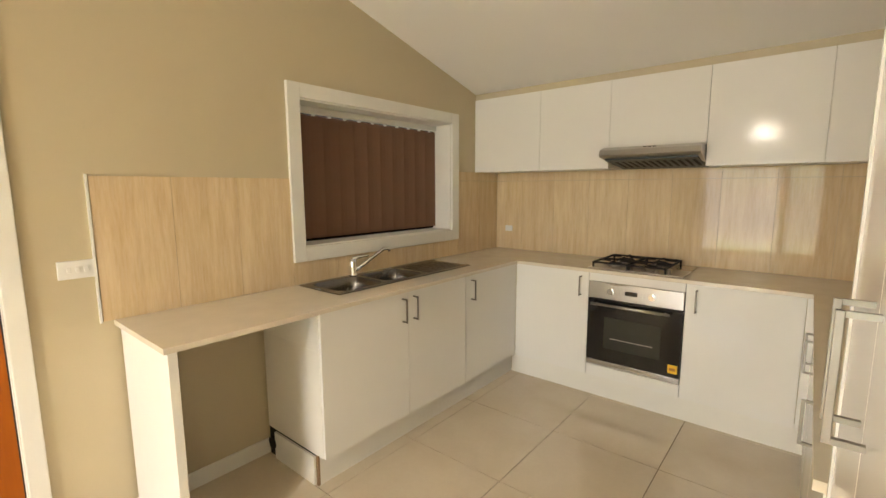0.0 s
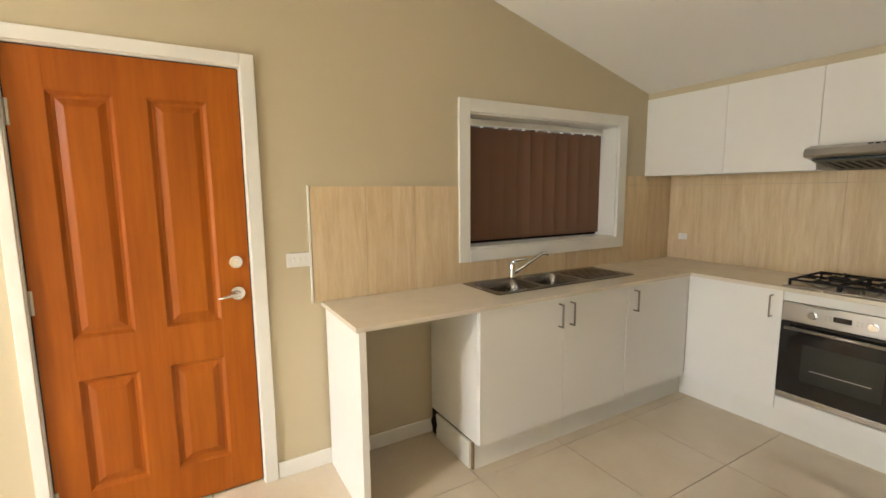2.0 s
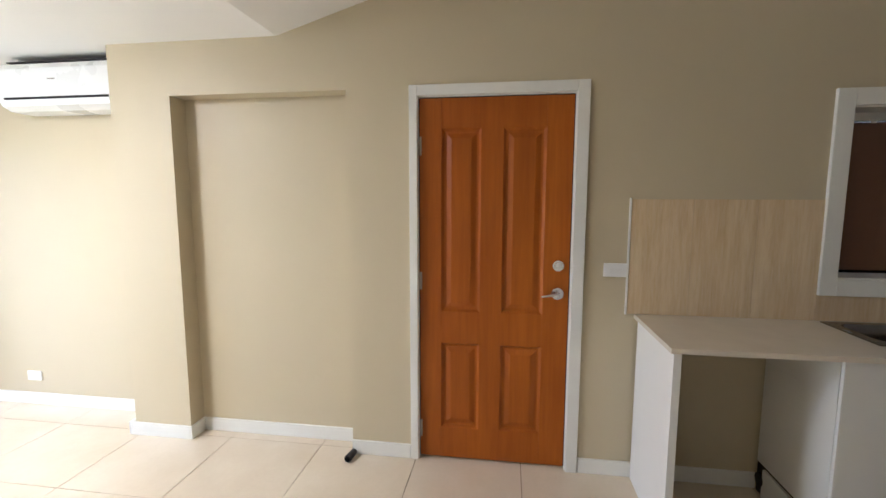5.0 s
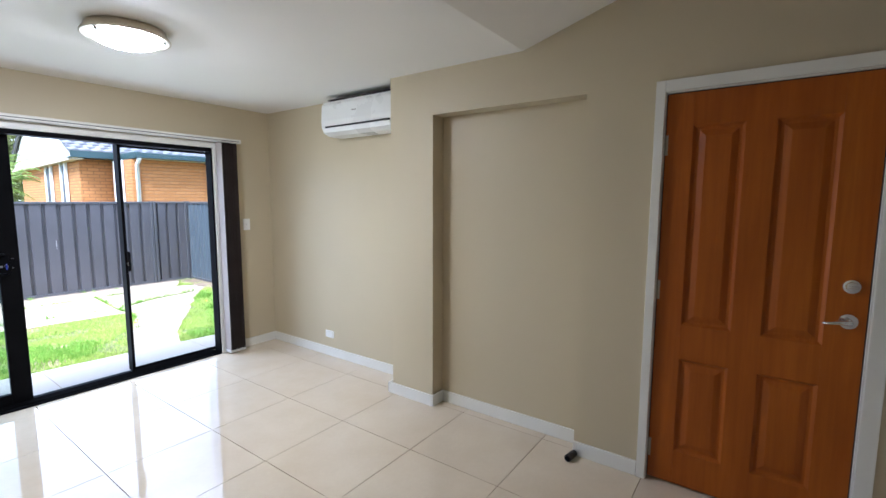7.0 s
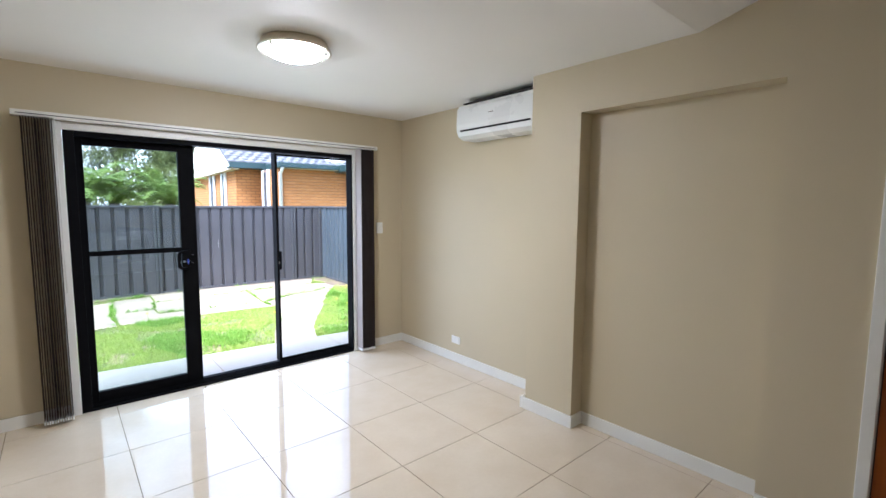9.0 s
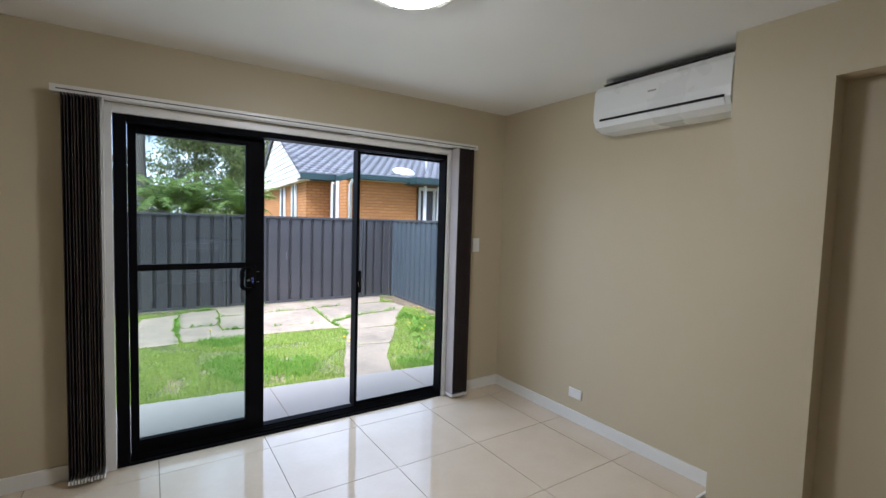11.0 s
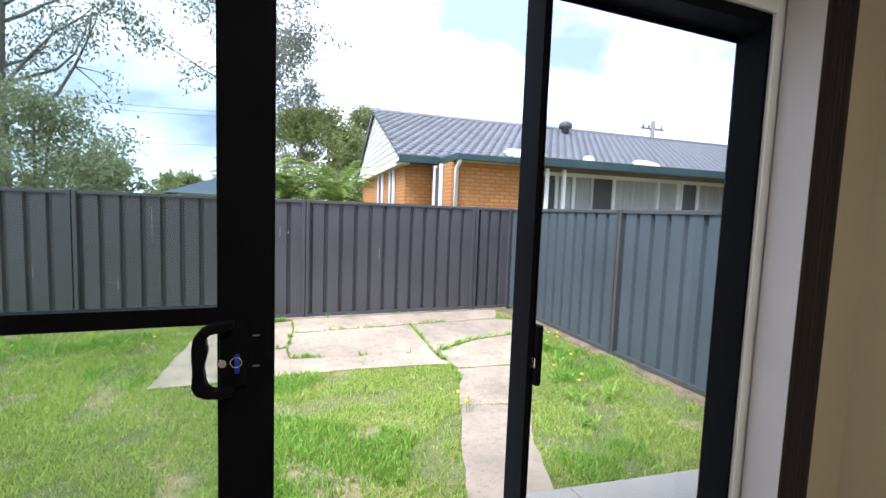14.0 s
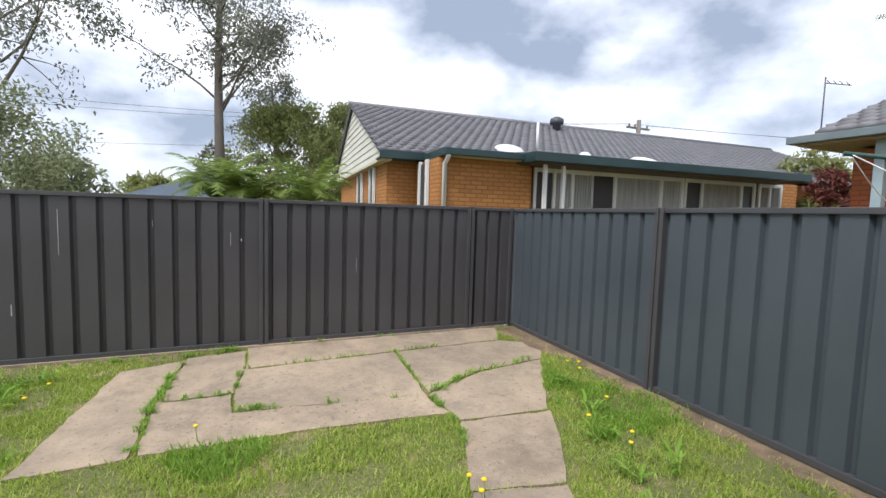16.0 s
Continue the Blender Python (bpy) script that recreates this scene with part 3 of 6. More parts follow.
# kitchen window with its brown vertical blind
def kitchen_window():
    w = thing("window_1", XW, 2.25, 1.5, "white timber-framed kitchen window recess", "window", kind="structure")
    y0, y1, z0, z1 = 1.495, 3.005, 1.045, 2.035
    iy0, iy1, iz0, iz1 = 1.568, 2.925, 1.122, 1.960
    bm = bmesh.new()
    part("window_architrave", boxm(XW, XW + 0.022, y0, iy0 + 0.004, z0, z1, 0.003), M["trim"], w)
    part("window_architrave", boxm(XW, XW + 0.022, iy1 - 0.004, y1, z0, z1, 0.003), M["trim"], w)
    part("window_architrave", boxm(XW, XW + 0.022, iy0 + 0.004, iy1 - 0.004, iz1 - 0.004, z1, 0.003), M["trim"], w)
    part("window_sill", boxm(XW, XW + 0.024, iy0 + 0.004, iy1 - 0.004, z0, iz0 + 0.004, 0.003), M["trim"], w)
    box(bm, XO, XW, iy0, iy0 + 0.012, iz0, iz1)
    box(bm, XO, XW, iy1 - 0.012, iy1, iz0, iz1)
    box(bm, XO, XW, iy0 + 0.012, iy1 - 0.012, iz0, iz0 + 0.012)
    box(bm, XO, XW, iy0 + 0.012, iy1 - 0.012, iz1 - 0.012, iz1)
    part("window_reveal", bm, M["trim"], w)
    bm = bmesh.new()
    for a, b, c, d in ((iy0 + 0.012, iy0 + 0.05, iz0 + 0.012, iz1 - 0.012), (iy1 - 0.05, iy1 - 0.012, iz0 + 0.012, iz1 - 0.012), (2.23, 2.27, iz0 + 0.012, iz1 - 0.012)):
        box(bm, -2.235, -2.205, a, b, c, d)
    for c, d in ((iz0 + 0.012, iz0 + 0.05), (iz1 - 0.05, iz1 - 0.012)):
        box(bm, -2.234, -2.206, iy0 + 0.05, iy1 - 0.05, c, d)
    part("window_frame", bm, M["black"], w)
    for a, b in ((iy0 + 0.05, 2.23), (2.27, iy1 - 0.05)):
        p = part("pane", boxm(-2.222, -2.218, a, b, iz0 + 0.05, iz1 - 0.05), M["dimmed"], w)
        p.visible_shadow = False
    b = thing("vertical_blind", -2.13, 2.25, iz1, "brown fabric vertical blind, closed, in a window recess", "blind")
    part("headrail", boxm(-2.203, -2.163, iy0 + 0.016, iy1 - 0.016, iz1 - 0.052, iz1 - 0.014, 0.003), M["trim"], b, "white aluminium headrail")
    k = 11
    step = (iy1 - iy0 - 0.05) / k
    for i in range(k):
        yc = iy0 + 0.03 + (i + 0.5) * step
        bm = bmesh.new()
        h = step * 0.53
        za, zb = iz0 + 0.030, iz1 - 0.060
        for off in (0.0, 0.0012):
            pts = [(-2.186 + 0.005 * (2 * u - 1) + off - 0.003 * math.sin(math.pi * u), yc + h * (2 * u - 1)) for u in (0, 0.25, 0.5, 0.75, 1)]
            lo = [bm.verts.new((x, y, za)) for x, y in pts]
            hi = [bm.verts.new((x, y, zb)) for x, y in pts]
            for q in range(4):
                bm.faces.new((lo[q], lo[q + 1], hi[q + 1], hi[q]))
        part("slat", bm, M["blind"], b)
        part("clip", boxm(-2.188, -2.182, yc - 0.012, yc + 0.012, zb - 0.004, zb + 0.012), M["plastic"], b)


kitchen_window()


# sliding door, its middle bay standing open
def sliding_door():
    d = thing("door_2", -0.6, -4.45, 0, "black aluminium glass sliding door, slid open", "sliding door", kind="structure")
    yf, yb = -4.350, -4.452
    x0, x1 = SX0 + 0.015, SX1 - 0.015
    part("frame_jamb", boxm(x1 - 0.060, x1, yb, yf, 0.0, 2.0, 0.003), M["black"], d)
    part("frame_jamb", boxm(x0, x0 + 0.012, yb, yf, 0.0, 2.0, 0.002), M["black"], d)
    part("frame_head", boxm(x0 + 0.012, x1 - 0.060, yb, yf, 1.965, 2.0, 0.003), M["black"], d)
    bm = boxm(x0 + 0.012, x1 - 0.060, -4.54, yf, 0.0, 0.014)
    for y in (-4.375, -4.41, -4.445):
        box(bm, x0 + 0.012, x1 - 0.060, y - 0.003, y + 0.003, 0.014, 0.030)
    part("track", bm, M["black"], d)

    # moving leaf slid in front of the far bay, with middle rail and pull handle
    ya, yc = -4.482, -4.442
    leaf = part("sliding_panel", boxm(-0.315, -0.200, ya, yc, 0.028, 1.972, 0.003), M["black"], d, "black aluminium sliding panel")
    bm = boxm(0.386, 0.428, ya, yc, 0.028, 1.972, 0.003)
    box(bm, -0.200, 0.386, ya, yc, 0.028, 0.100, 0.002)
    box(bm, -0.200, 0.386, ya, yc, 1.915, 1.972, 0.002)
    part("panel_rail", bm, M["black"], leaf)
    part("middle_rail", boxm(-0.200, 0.386, ya + 0.004, yc - 0.004, 1.118, 1.156, 0.002), M["black"], leaf)
    for z0, z1 in ((0.100, 1.118), (1.156, 1.915)):
        p = part("pane", boxm(-0.200, 0.386, ya + 0.017, ya + 0.022, z0, z1), M["glass"], leaf, "tinted glass pane")
        p.visible_shadow = False
    # far leaf
    yd, ye = -4.534, -4.443
    bm = boxm(-0.990, -0.970, yd, ye, 0.028, 1.972, 0.003)
    box(bm, -1.690, -0.990, -4.451, ye, 0.032, 0.062, 0.002)
    box(bm, -1.690, -0.990, -4.451, ye, 1.945, 1.964, 0.002)
    far = part("fixed_panel", bm, M["black"], d)
    p = part("pane", boxm(-1.690, -0.990, -4.4495, -4.4455, 0.062, 1.945), M["glassright"], far, "clear glass pane")
    p.visible_shadow = False
    bm = boxm(-0.982, -0.968, ye, ye + 0.004, 0.02, 1.97)
    box(bm, -0.989, -0.985, ye, ye + 0.006, 0.02, 1.97)
    part("interlock_strip", bm, M["black"], far)
    # latch keeper on the thin stile
    bm = boxm(-1.006, -0.986, ye - 0.03, ye + 0.022, 0.905, 1.075, 0.006)
    keeper = part("latch_keeper", bm, M["black"], far, "black latch keeper with steel strike")
    part("strike", boxm(-0.9865, -0.9845, ye + 0.004, ye + 0.018, 0.955, 0.985, 0.003), M["chrome"], keeper)
    part("strike", boxm(-0.972, -0.9705, ye - 0.03, ye - 0.01, 0.94, 1.02), M["nickel"], keeper)
    # pull handle with key
    bm = boxm(-0.262, -0.205, yc, yc + 0.012, 0.982, 1.134, 0.005)
    plate = part("handle_plate", bm, M["black"], leaf)
    outer = [(-0.235, 1.134), (-0.206, 1.132), (-0.176, 1.123), (-0.162, 1.106), (-0.158, 1.079), (-0.160, 1.037), (-0.158, 1.003), (-0.166, 0.986), (-0.184, 0.978), (-0.216, 0.975), (-0.235, 0.975)]
    inner = [(-0.235, 1.118), (-0.210, 1.115), (-0.190, 1.110), (-0.184, 1.099), (-0.188, 1.075), (-0.180, 1.041), (-0.184, 1.011), (-0.188, 1.000), (-0.196, 0.994), (-0.216, 0.992), (-0.235, 0.992)]
    bm = bmesh.new()
    lay = []
    for k, y in ((0, yc + 0.010), (1, yc + 0.040)):
        lay.append(([bm.verts.new((x, y + (0.014 if x > -0.217 else 0.0), z)) for x, z in outer], [bm.verts.new((x, y + (0.014 if x > -0.217 else 0.0), z)) for x, z in inner]))
    (o0, i0), (o1, i1) = lay
    for k in range(len(outer) - 1):
        for quad in ((o0[k], o0[k + 1], i0[k + 1], i0[k]), (o1[k], i1[k], i1[k + 1], o1[k + 1]), (o0[k], o1[k], o1[k + 1], o0[k + 1]), (i0[k], i0[k + 1], i1[k + 1], i1[k])):
            bm.faces.new(quad)
    bm.faces.new((o0[0], i0[0], i1[0], o1[0]))
    bm.faces.new((o0[-1], o1[-1], i1[-1], i0[-1]))
    bmesh.ops.recalc_face_normals(bm, faces=bm.faces)
    bmesh.ops.bevel(bm, geom=list(bm.edges), offset=0.003, segments=1, affect="EDGES")
    part("pull_handle", bm, M["black"], plate)
    bm = cyl(bmesh.new(), (-0.212, yc + 0.012, 1.041), (-0.212, yc + 0.026, 1.041), 0.008, n=16)
    part("lock_cylinder", bm, M["chrome"], plate, "chrome lock cylinder")
    key = boxm(-0.245, -0.235, yc + 0.016, yc + 0.020, 1.016, 1.058, 0.003)
    part("key_tag", key, M["bluekey"], plate, "blue key tag")
    ring = [(-0.238 + 0.011 * math.cos(a), yc + 0.022, 1.041 + 0.011 * math.sin(a)) for a in [k * math.pi / 8 for k in range(17)]]
    part("key_ring", tube(bmesh.new(), ring, 0.0013, 6), M["chrome"], plate)
    bm = bmesh.new()
    for z in (1.024, 1.092):
        box(bm, -0.284, -0.270, yc, yc + 0.003, z - 0.0015, z + 0.0015)
    part("latch_plate", bm, M["nickel"], plate)
    # white timber surround
    part("architrave", boxm(x0 - 0.058, x0 - 0.002, YS, YS + 0.016, 0, 2.052, 0.003), M["trim"], d)
    part("architrave", boxm(x1 + 0.002, x1 + 0.058, YS, YS + 0.016, 0, 2.052, 0.003), M["trim"], d)
    part("architrave", boxm(x0 - 0.002, x1 + 0.002, YS, YS + 0.016, 2.001, 2.052, 0.003), M["trim"], d)


sliding_door()


def door_blind():
    b = thing("vertical_blind", -0.6, -4.29, 2.055, "dark brown vertical blind drawn back in two stacks, white headrail", "blind")
    bm = boxm(-1.948, 0.735, -4.335, -4.262, 2.055, 2.092, 0.003)
    part("headrail", bm, M["trim"], b, "white aluminium headrail")
    part("headrail_slot", boxm(-1.925, 0.71, -4.2615, -4.2605, 2.068, 2.073), M["dark"], b)
    for xs, k, step in ((-1.735, 12, -0.0135), (0.540, 12, 0.0135)):
        for i in range(k):
            x = xs + i * step
            za, zb = 0.045, 2.048
            bm = bmesh.new()
            jig = random.uniform(-0.003, 0.003)
            ya, yc = -4.330, -4.225 + random.uniform(-0.008, 0.004)
            box(bm, x - 0.0015 + jig, x + 0.0015 + jig, ya, yc, za, zb)
            bmesh.ops.rotate(bm, verts=bm.verts, cent=(x, -4.28, 1), matrix=Matrix.Rotation(radians(random.uniform(-3, 3)), 3, "Z"))
            # slat facing the opening gets the daylit colour, the rest the shaded one
            part("slat", bm, M["blindlit"] if i == 0 and step < 0 else M["blindshade"], b)
            part("slat_weight", boxm(x - 0.004, x + 0.004, ya, yc, 0.022, 0.044, 0.001), M["plastic"], b)
    part("wand", cyl(bmesh.new(), (0.525, -4.225, 0.9), (0.525, -4.27, 2.055), 0.004, n=8), M["trim"], b)


door_blind()


# wall plates
def wall_plate(name, cx, cy, cz, w, h, face, label, rockers):
    """face: (dx, dy) outward."""
    t = thing(name, cx, cy, cz, label, "switch" if "switch" in name else "power outlet")
    fx, fy = face
    bm = bmesh.new()
    if fx:
        box(bm, cx, cx + fx * 0.011, cy - w / 2, cy + w / 2, cz - h / 2, cz + h / 2, 0.003)
    else:
        box(bm, cx - w / 2, cx + w / 2, cy, cy + fy * 0.011, cz - h / 2, cz + h / 2, 0.003)
    part("plate", bm, M["plastic"], t)
    for u in rockers:
        bm = bmesh.new()
        if fx:
            box(bm, cx + fx * 0.011, cx + fx * 0.016, cy + u - 0.007, cy + u + 0.007, cz - 0.011, cz + 0.011, 0.002)
        else:
            box(bm, cx + u - 0.007, cx + u + 0.007, cy + fy * 0.011, cy + fy * 0.016, cz - 0.011, cz + 0.011, 0.002)
        part("rocker", bm, M["plastic"], t)
    return t


wall_plate("light_switch", XW, 0.538, 1.146, 0.125, 0.072, (1, 0), "white triple light switch on a mounting block beside the tiles", (-0.028, 0.0, 0.028))
wall_plate("power_outlet", XA, -3.45, 0.215, 0.115, 0.070, (1, 0), "white double power outlet low on the wall", (-0.035, 0.035))
wall_plate("light_switch", -2.02, YS, 1.267, 0.072, 0.115, (0, 1), "white wall switch beside the blind", (0.0,))


# split air conditioner in the alcove
def air_conditioner():
    a = thing("air_conditioner", XA, -2.82, 2.02, "white wall-mounted split air conditioner unit", "air conditioner")
    UP = 0.045
    y0, y1 = -3.235, -2.412
    prof = [(-2.31, 2.03), (-2.31, 2.315), (-2.20, 2.322), (-2.125, 2.305), (-2.098, 2.27), (-2.090, 2.14), (-2.094, 2.085)]
    low = [(-2.31, 2.03), (-2.094, 2.085), (-2.112, 2.048), (-2.165, 2.022), (-2.31, 2.020)]

    def along_y(pr, ya, yb):
        bm = bmesh.new()
        p = [bm.verts.new((x, ya, z)) for x, z in pr]
        q = [bm.verts.new((x, yb, z)) for x, z in pr]
        k = len(pr)
        bm.faces.new(p)
        bm.faces.new(q[::-1])
        for i in range(k):
            bm.faces.new((p[i], p[(i + 1) % k], q[(i + 1) % k], q[i]))
        bmesh.ops.recalc_face_normals(bm, faces=bm.faces)
        return bm
    prof, low = [(x, z + UP) for x, z in prof], [(x, z + UP) for x, z in low]
    part("body", along_y(prof, y0, y1), M["acplastic"], a)
    part("lower_body", along_y(low, y0 + 0.004, y1 - 0.004), M["acplastic"], a)
    part("outlet_slot", boxm(-2.095, -2.0885, y0 + 0.05, y1 - 0.03, 2.083 + UP, 2.096 + UP), M["dark"], a, "dark air outlet slot")
    part("louvre", along_y([(x, z + UP) for x, z in ((-2.091, 2.082), (-2.088, 2.079), (-2.106, 2.046), (-2.110, 2.049))], y0 + 0.05, y1 - 0.03), M["acplastic"], a)
    part("maker_plate", boxm(-2.0925, -2.0895, -2.86, -2.81, 2.198 + UP, 2.206 + UP), M["nickel"], a, "small grey maker's mark")
    part("intake_grille", along_y([(x, z + UP) for x, z in ((-2.29, 2.318), (-2.29, 2.325), (-2.14, 2.325), (-2.14, 2.318))], y0 + 0.03, y1 - 0.03), M["rubber"], a)


air_conditioner()


# round ceiling light
def ceiling_light(x, y, label):
    z = roofline(y)
    c = thing("ceiling_light", x, y, z, label, "ceiling light")
    prof = [(0.15, 0.0), (0.178, 0.0), (0.180, -0.014), (0.200, -0.040), (0.201, -0.048), (0.190, -0.050), (0.172, -0.046), (0.150, -0.03)]
    part("ring", lathe(bmesh.new(), (x, y, z), prof, 48), M["ring"], c, "brushed metal ring")
    prof = [(0.172, -0.044), (0.158, -0.056), (0.132, -0.072), (0.10, -0.084), (0.06, -0.093), (0.02, -0.096), (0.004, -0.0965)]
    part("shade", lathe(bmesh.new(), (x, y, z), prof, 48), M["lamp"], c, "lit opal glass shade")
    for a in (0.4, 2.5, 4.6):
        cx, cy = x + 0.168 * math.cos(a), y + 0.168 * math.sin(a)
        part("clip", cyl(bmesh.new(), (cx, cy, z - 0.062), (cx, cy, z - 0.046), 0.009, 0.013, 12), M["nickel"], c)
    return c


ceiling_light(-0.52, -2.86, "round oyster ceiling light with opal glass and brushed ring, switched on")

# rubber door stop on the floor
ds = thing("door_stop", -1.965, -0.912, 0, "dark brown rubber door stop lying on the floor", "door stop")
bm = cyl(bmesh.new(), (-2.005, -0.905, 0.021), (-1.925, -0.918, 0.021), 0.019, 0.021, 16)
part("body", bm, M["rubber"], ds)
part("cap", cyl(bmesh.new(), (-1.925, -0.918, 0.021), (-1.917, -0.919, 0.021), 0.016, 0.013, 16), M["black"], ds)


# ---- kitchen ----
TOP, TK = 0.915, 0.022
XF, YF, XB = -1.475, 3.035, 0.250      # worktop edges
XD, YD, XDE = -1.492, 3.052, 0.267     # door faces
KZ = 0.165                             # top of the kickboards
NX = 0.025                             # set-out of the oven run


def pull(cx, cy, cz, length, face, upright=True):
    """A square-section bar handle standing off a door."""
    fx, fy = face
    bm = bmesh.new()
    s, so = 0.0038, 0.030
    if upright:
        a, b = cz - length / 2, cz + length / 2
        if fx:
            box(bm, cx + fx * so, cx + fx * (so + 0.009), cy - s, cy + s, a, b, 0.001)
            for z in (a + s, b - s):
                box(bm, cx, cx + fx * so, cy - s, cy + s, z - s, z + s)
        else:
            box(bm, cx - s, cx + s, cy + fy * so, cy + fy * (so + 0.009), a, b, 0.001)
            for z in (a + s, b - s):
                box(bm, cx - s, cx + s, cy, cy + fy * so, z - s, z + s)
    else:
        a, b = cy - length / 2, cy + length / 2
        box(bm, cx + fx * so, cx + fx * (so + 0.009), a, b, cz - s, cz + s, 0.001)
        for y in (a + s, b - s):
            box(bm, cx, cx + fx * so, y - s, y + s, cz - s, cz + s)
    return bm


def worktop():
    t = thing("kitchen_worktop", -1.75, 2.0, TOP - TK, "cream stone kitchen worktop round three sides", "worktop")
    z0, z1 = TOP - TK, TOP
    bm = bmesh.new()
    xw = XW + 0.001
    sy0, sy1, sx0, sx1 = 1.53, 2.22, -1.975, -1.655
    ys, xs4 = (0.640, sy0, sy1, YF), (xw, sx0, sx1, XF)
    g = [[[bm.verts.new((x, y, z)) for z in (z0, z1)] for y in ys] for x in xs4]
    cells = [(i, j) for i in range(3) for j in range(3) if (i, j) != (1, 1)]
    for i, j in cells:
        for k in (0, 1):
            bm.faces.new((g[i][j][k], g[i + 1][j][k], g[i + 1][j + 1][k], g[i][j + 1][k]))
    for i in range(3):
        for j in (0, 3):
            bm.faces.new((g[i][j][0], g[i + 1][j][0], g[i + 1][j][1], g[i][j][1]))
            bm.faces.new((g[0 if j == 0 else 3][i][0], g[0 if j == 0 else 3][i + 1][0], g[0 if j == 0 else 3][i + 1][1], g[0 if j == 0 else 3][i][1]))
    for a, b, c, d in ((1, 1, 2, 1), (1, 2, 2, 2), (1, 1, 1, 2), (2, 1, 2, 2)):
        bm.faces.new((g[a][b][0], g[c][d][0], g[c][d][1], g[a][b][1]))
    bmesh.ops.recalc_face_normals(bm, faces=bm.faces)
    part("worktop_west", bm, M["stone"], t)
    part("worktop_north", boxm(xw, XK - 0.001, YF, YN - 0.001, z0, z1), M["stone"], t)
    part("worktop_east", boxm(XB, XK - 0.001, 1.16, YF, z0, z1), M["stone"], t)


worktop()

# white end panel of the worktop
e = thing("end_panel", -1.76, 0.67, 0, "white gloss end panel holding up the worktop", "panel")
part("panel", boxm(-2.014, -1.497, 0.658, 0.690, 0.0, TOP - TK - 0.001, 0.001), M["gloss"], e)


def base_unit(name, label, lo, hi, axis, doors, side=None, shelf_top=TOP - TK - 0.003):
    """A floor cabinet. axis 'x': doors face east on the west wall; 'y': doors face south; 'e': doors face west."""
    mid = (lo + hi) / 2
    at = {"x": (-1.75, mid), "y": (mid, 3.3), "e": (0.5, mid)}[axis]
    c = thing(name, at[0], at[1], 0, label, "cabinet", group="kitchen floor cabinets")
    d = 0.018

    def face(a, b, z0, z1, material, nm, parent, proud=0.0, lab=""):
        if axis == "x":
            bm = boxm(XD - d, XD + proud, a, b, z0, z1, 0.0012)
        elif axis == "y":
            bm = boxm(a, b, YD - proud, YD + d, z0, z1, 0.0012)
        else:
            bm = boxm(XDE - proud, XDE + d, a, b, z0, z1, 0.0012)
        return part(nm, bm, material, parent, lab)
    if axis == "x":
        part("body", boxm(XW + 0.02, XD - d - 0.002, lo + 0.001, hi - 0.001, KZ, shelf_top), M["board"], c)
    elif axis == "y":
        part("body", boxm(lo + 0.001, hi - 0.001, YD + d + 0.002, YN - 0.02, KZ, shelf_top), M["board"], c)
    else:
        part("body", boxm(XDE + d + 0.002, XK - 0.02, lo + 0.001, hi - 0.001, KZ, shelf_top), M["board"], c)
    for a, b, hpos in doors:
        dr = face(a + 0.0012, b - 0.0012, KZ + 0.004, TOP - TK - 0.004, M["gloss"], "door", c)
        if hpos is not None:
            hz = 0.792
            h = {"x": pull(XD, hpos, hz, 0.135, (1, 0)), "y": pull(hpos, YD, hz, 0.135, (0, -1)), "e": pull(XDE, hpos, hz, 0.135, (-1, 0))}[axis]
            part("handle", h, M["handle"], dr, "satin nickel bar handle")
    return c


base_unit("base_cabinet", "white gloss sink cabinet with two doors, bar handles", 1.285, 2.402, "x", [(1.285, 1.866, 1.822), (1.866, 2.402, 1.910)], shelf_top=0.70)
sr = thing("cabinet_side", -1.75, 1.287, 0.70, "white upper side of the sink cabinet", "panel")
part("panel", boxm(XW + 0.02, XD - 0.022, 1.286, 1.302, 0.7005, TOP - TK - 0.002), M["board"], sr)
base_unit("base_cabinet", "white gloss cabinet with one door beside the sink", 2.404, 3.030, "x", [(2.404, 3.051, 2.468)])
base_unit("base_cabinet", "white gloss corner cabinet with one door beside the oven", -1.470, -0.952 + NX, "y", [(-1.491, -0.952 + NX, -1.005 + NX)])
base_unit("base_cabinet", "white gloss cabinet with one door beside the oven", -0.360 + NX, 0.228, "y", [(-0.360 + NX, 0.228, -0.300 + NX)])
base_unit("base_cabinet", "white gloss drawer cabinet on the short return", 1.16, 3.030, "e", [(1.16, 1.75, 1.70), (1.75, 2.40, 2.34), (2.40, 3.051, 2.46)])
cf = thing("filler_panel", 0.2, 3.06, 0.169, "narrow white gloss corner filler panel", "panel", group="oven fillers")
part("panel", boxm(0.2295, 0.284, YD, YD + 0.018, KZ + 0.004, TOP - TK - 0.004), M["gloss"], cf)

# kickboards
k1 = thing("kickboard", -1.56, 2.2, 0, "white kickboard under the sink cabinets, raw chipboard end", "kickboard", group="kickboards")
part("board", boxm(-1.578, -1.562, 1.300, 3.118, 0.0, KZ - 0.002), M["board"], k1)
part("raw_edge", boxm(-1.578, -1.562, 1.288, 1.2995, 0.0, KZ - 0.006), M["raw"], k1, "raw chipboard edge")
k2 = thing("kickboard", -0.6, 3.14, 0, "white kickboard under the oven run", "kickboard", group="kickboards")
part("board", boxm(-1.560, 0.32, 3.120, 3.136, 0.0, KZ - 0.002), M["board"], k2)
k3 = thing("kickboard", 0.29, 2.0, 0, "white kickboard under the short return", "kickboard", group="kickboards")
part("board", boxm(0.322, 0.337, 1.17, 3.118, 0.0, KZ - 0.002), M["board"], k3)
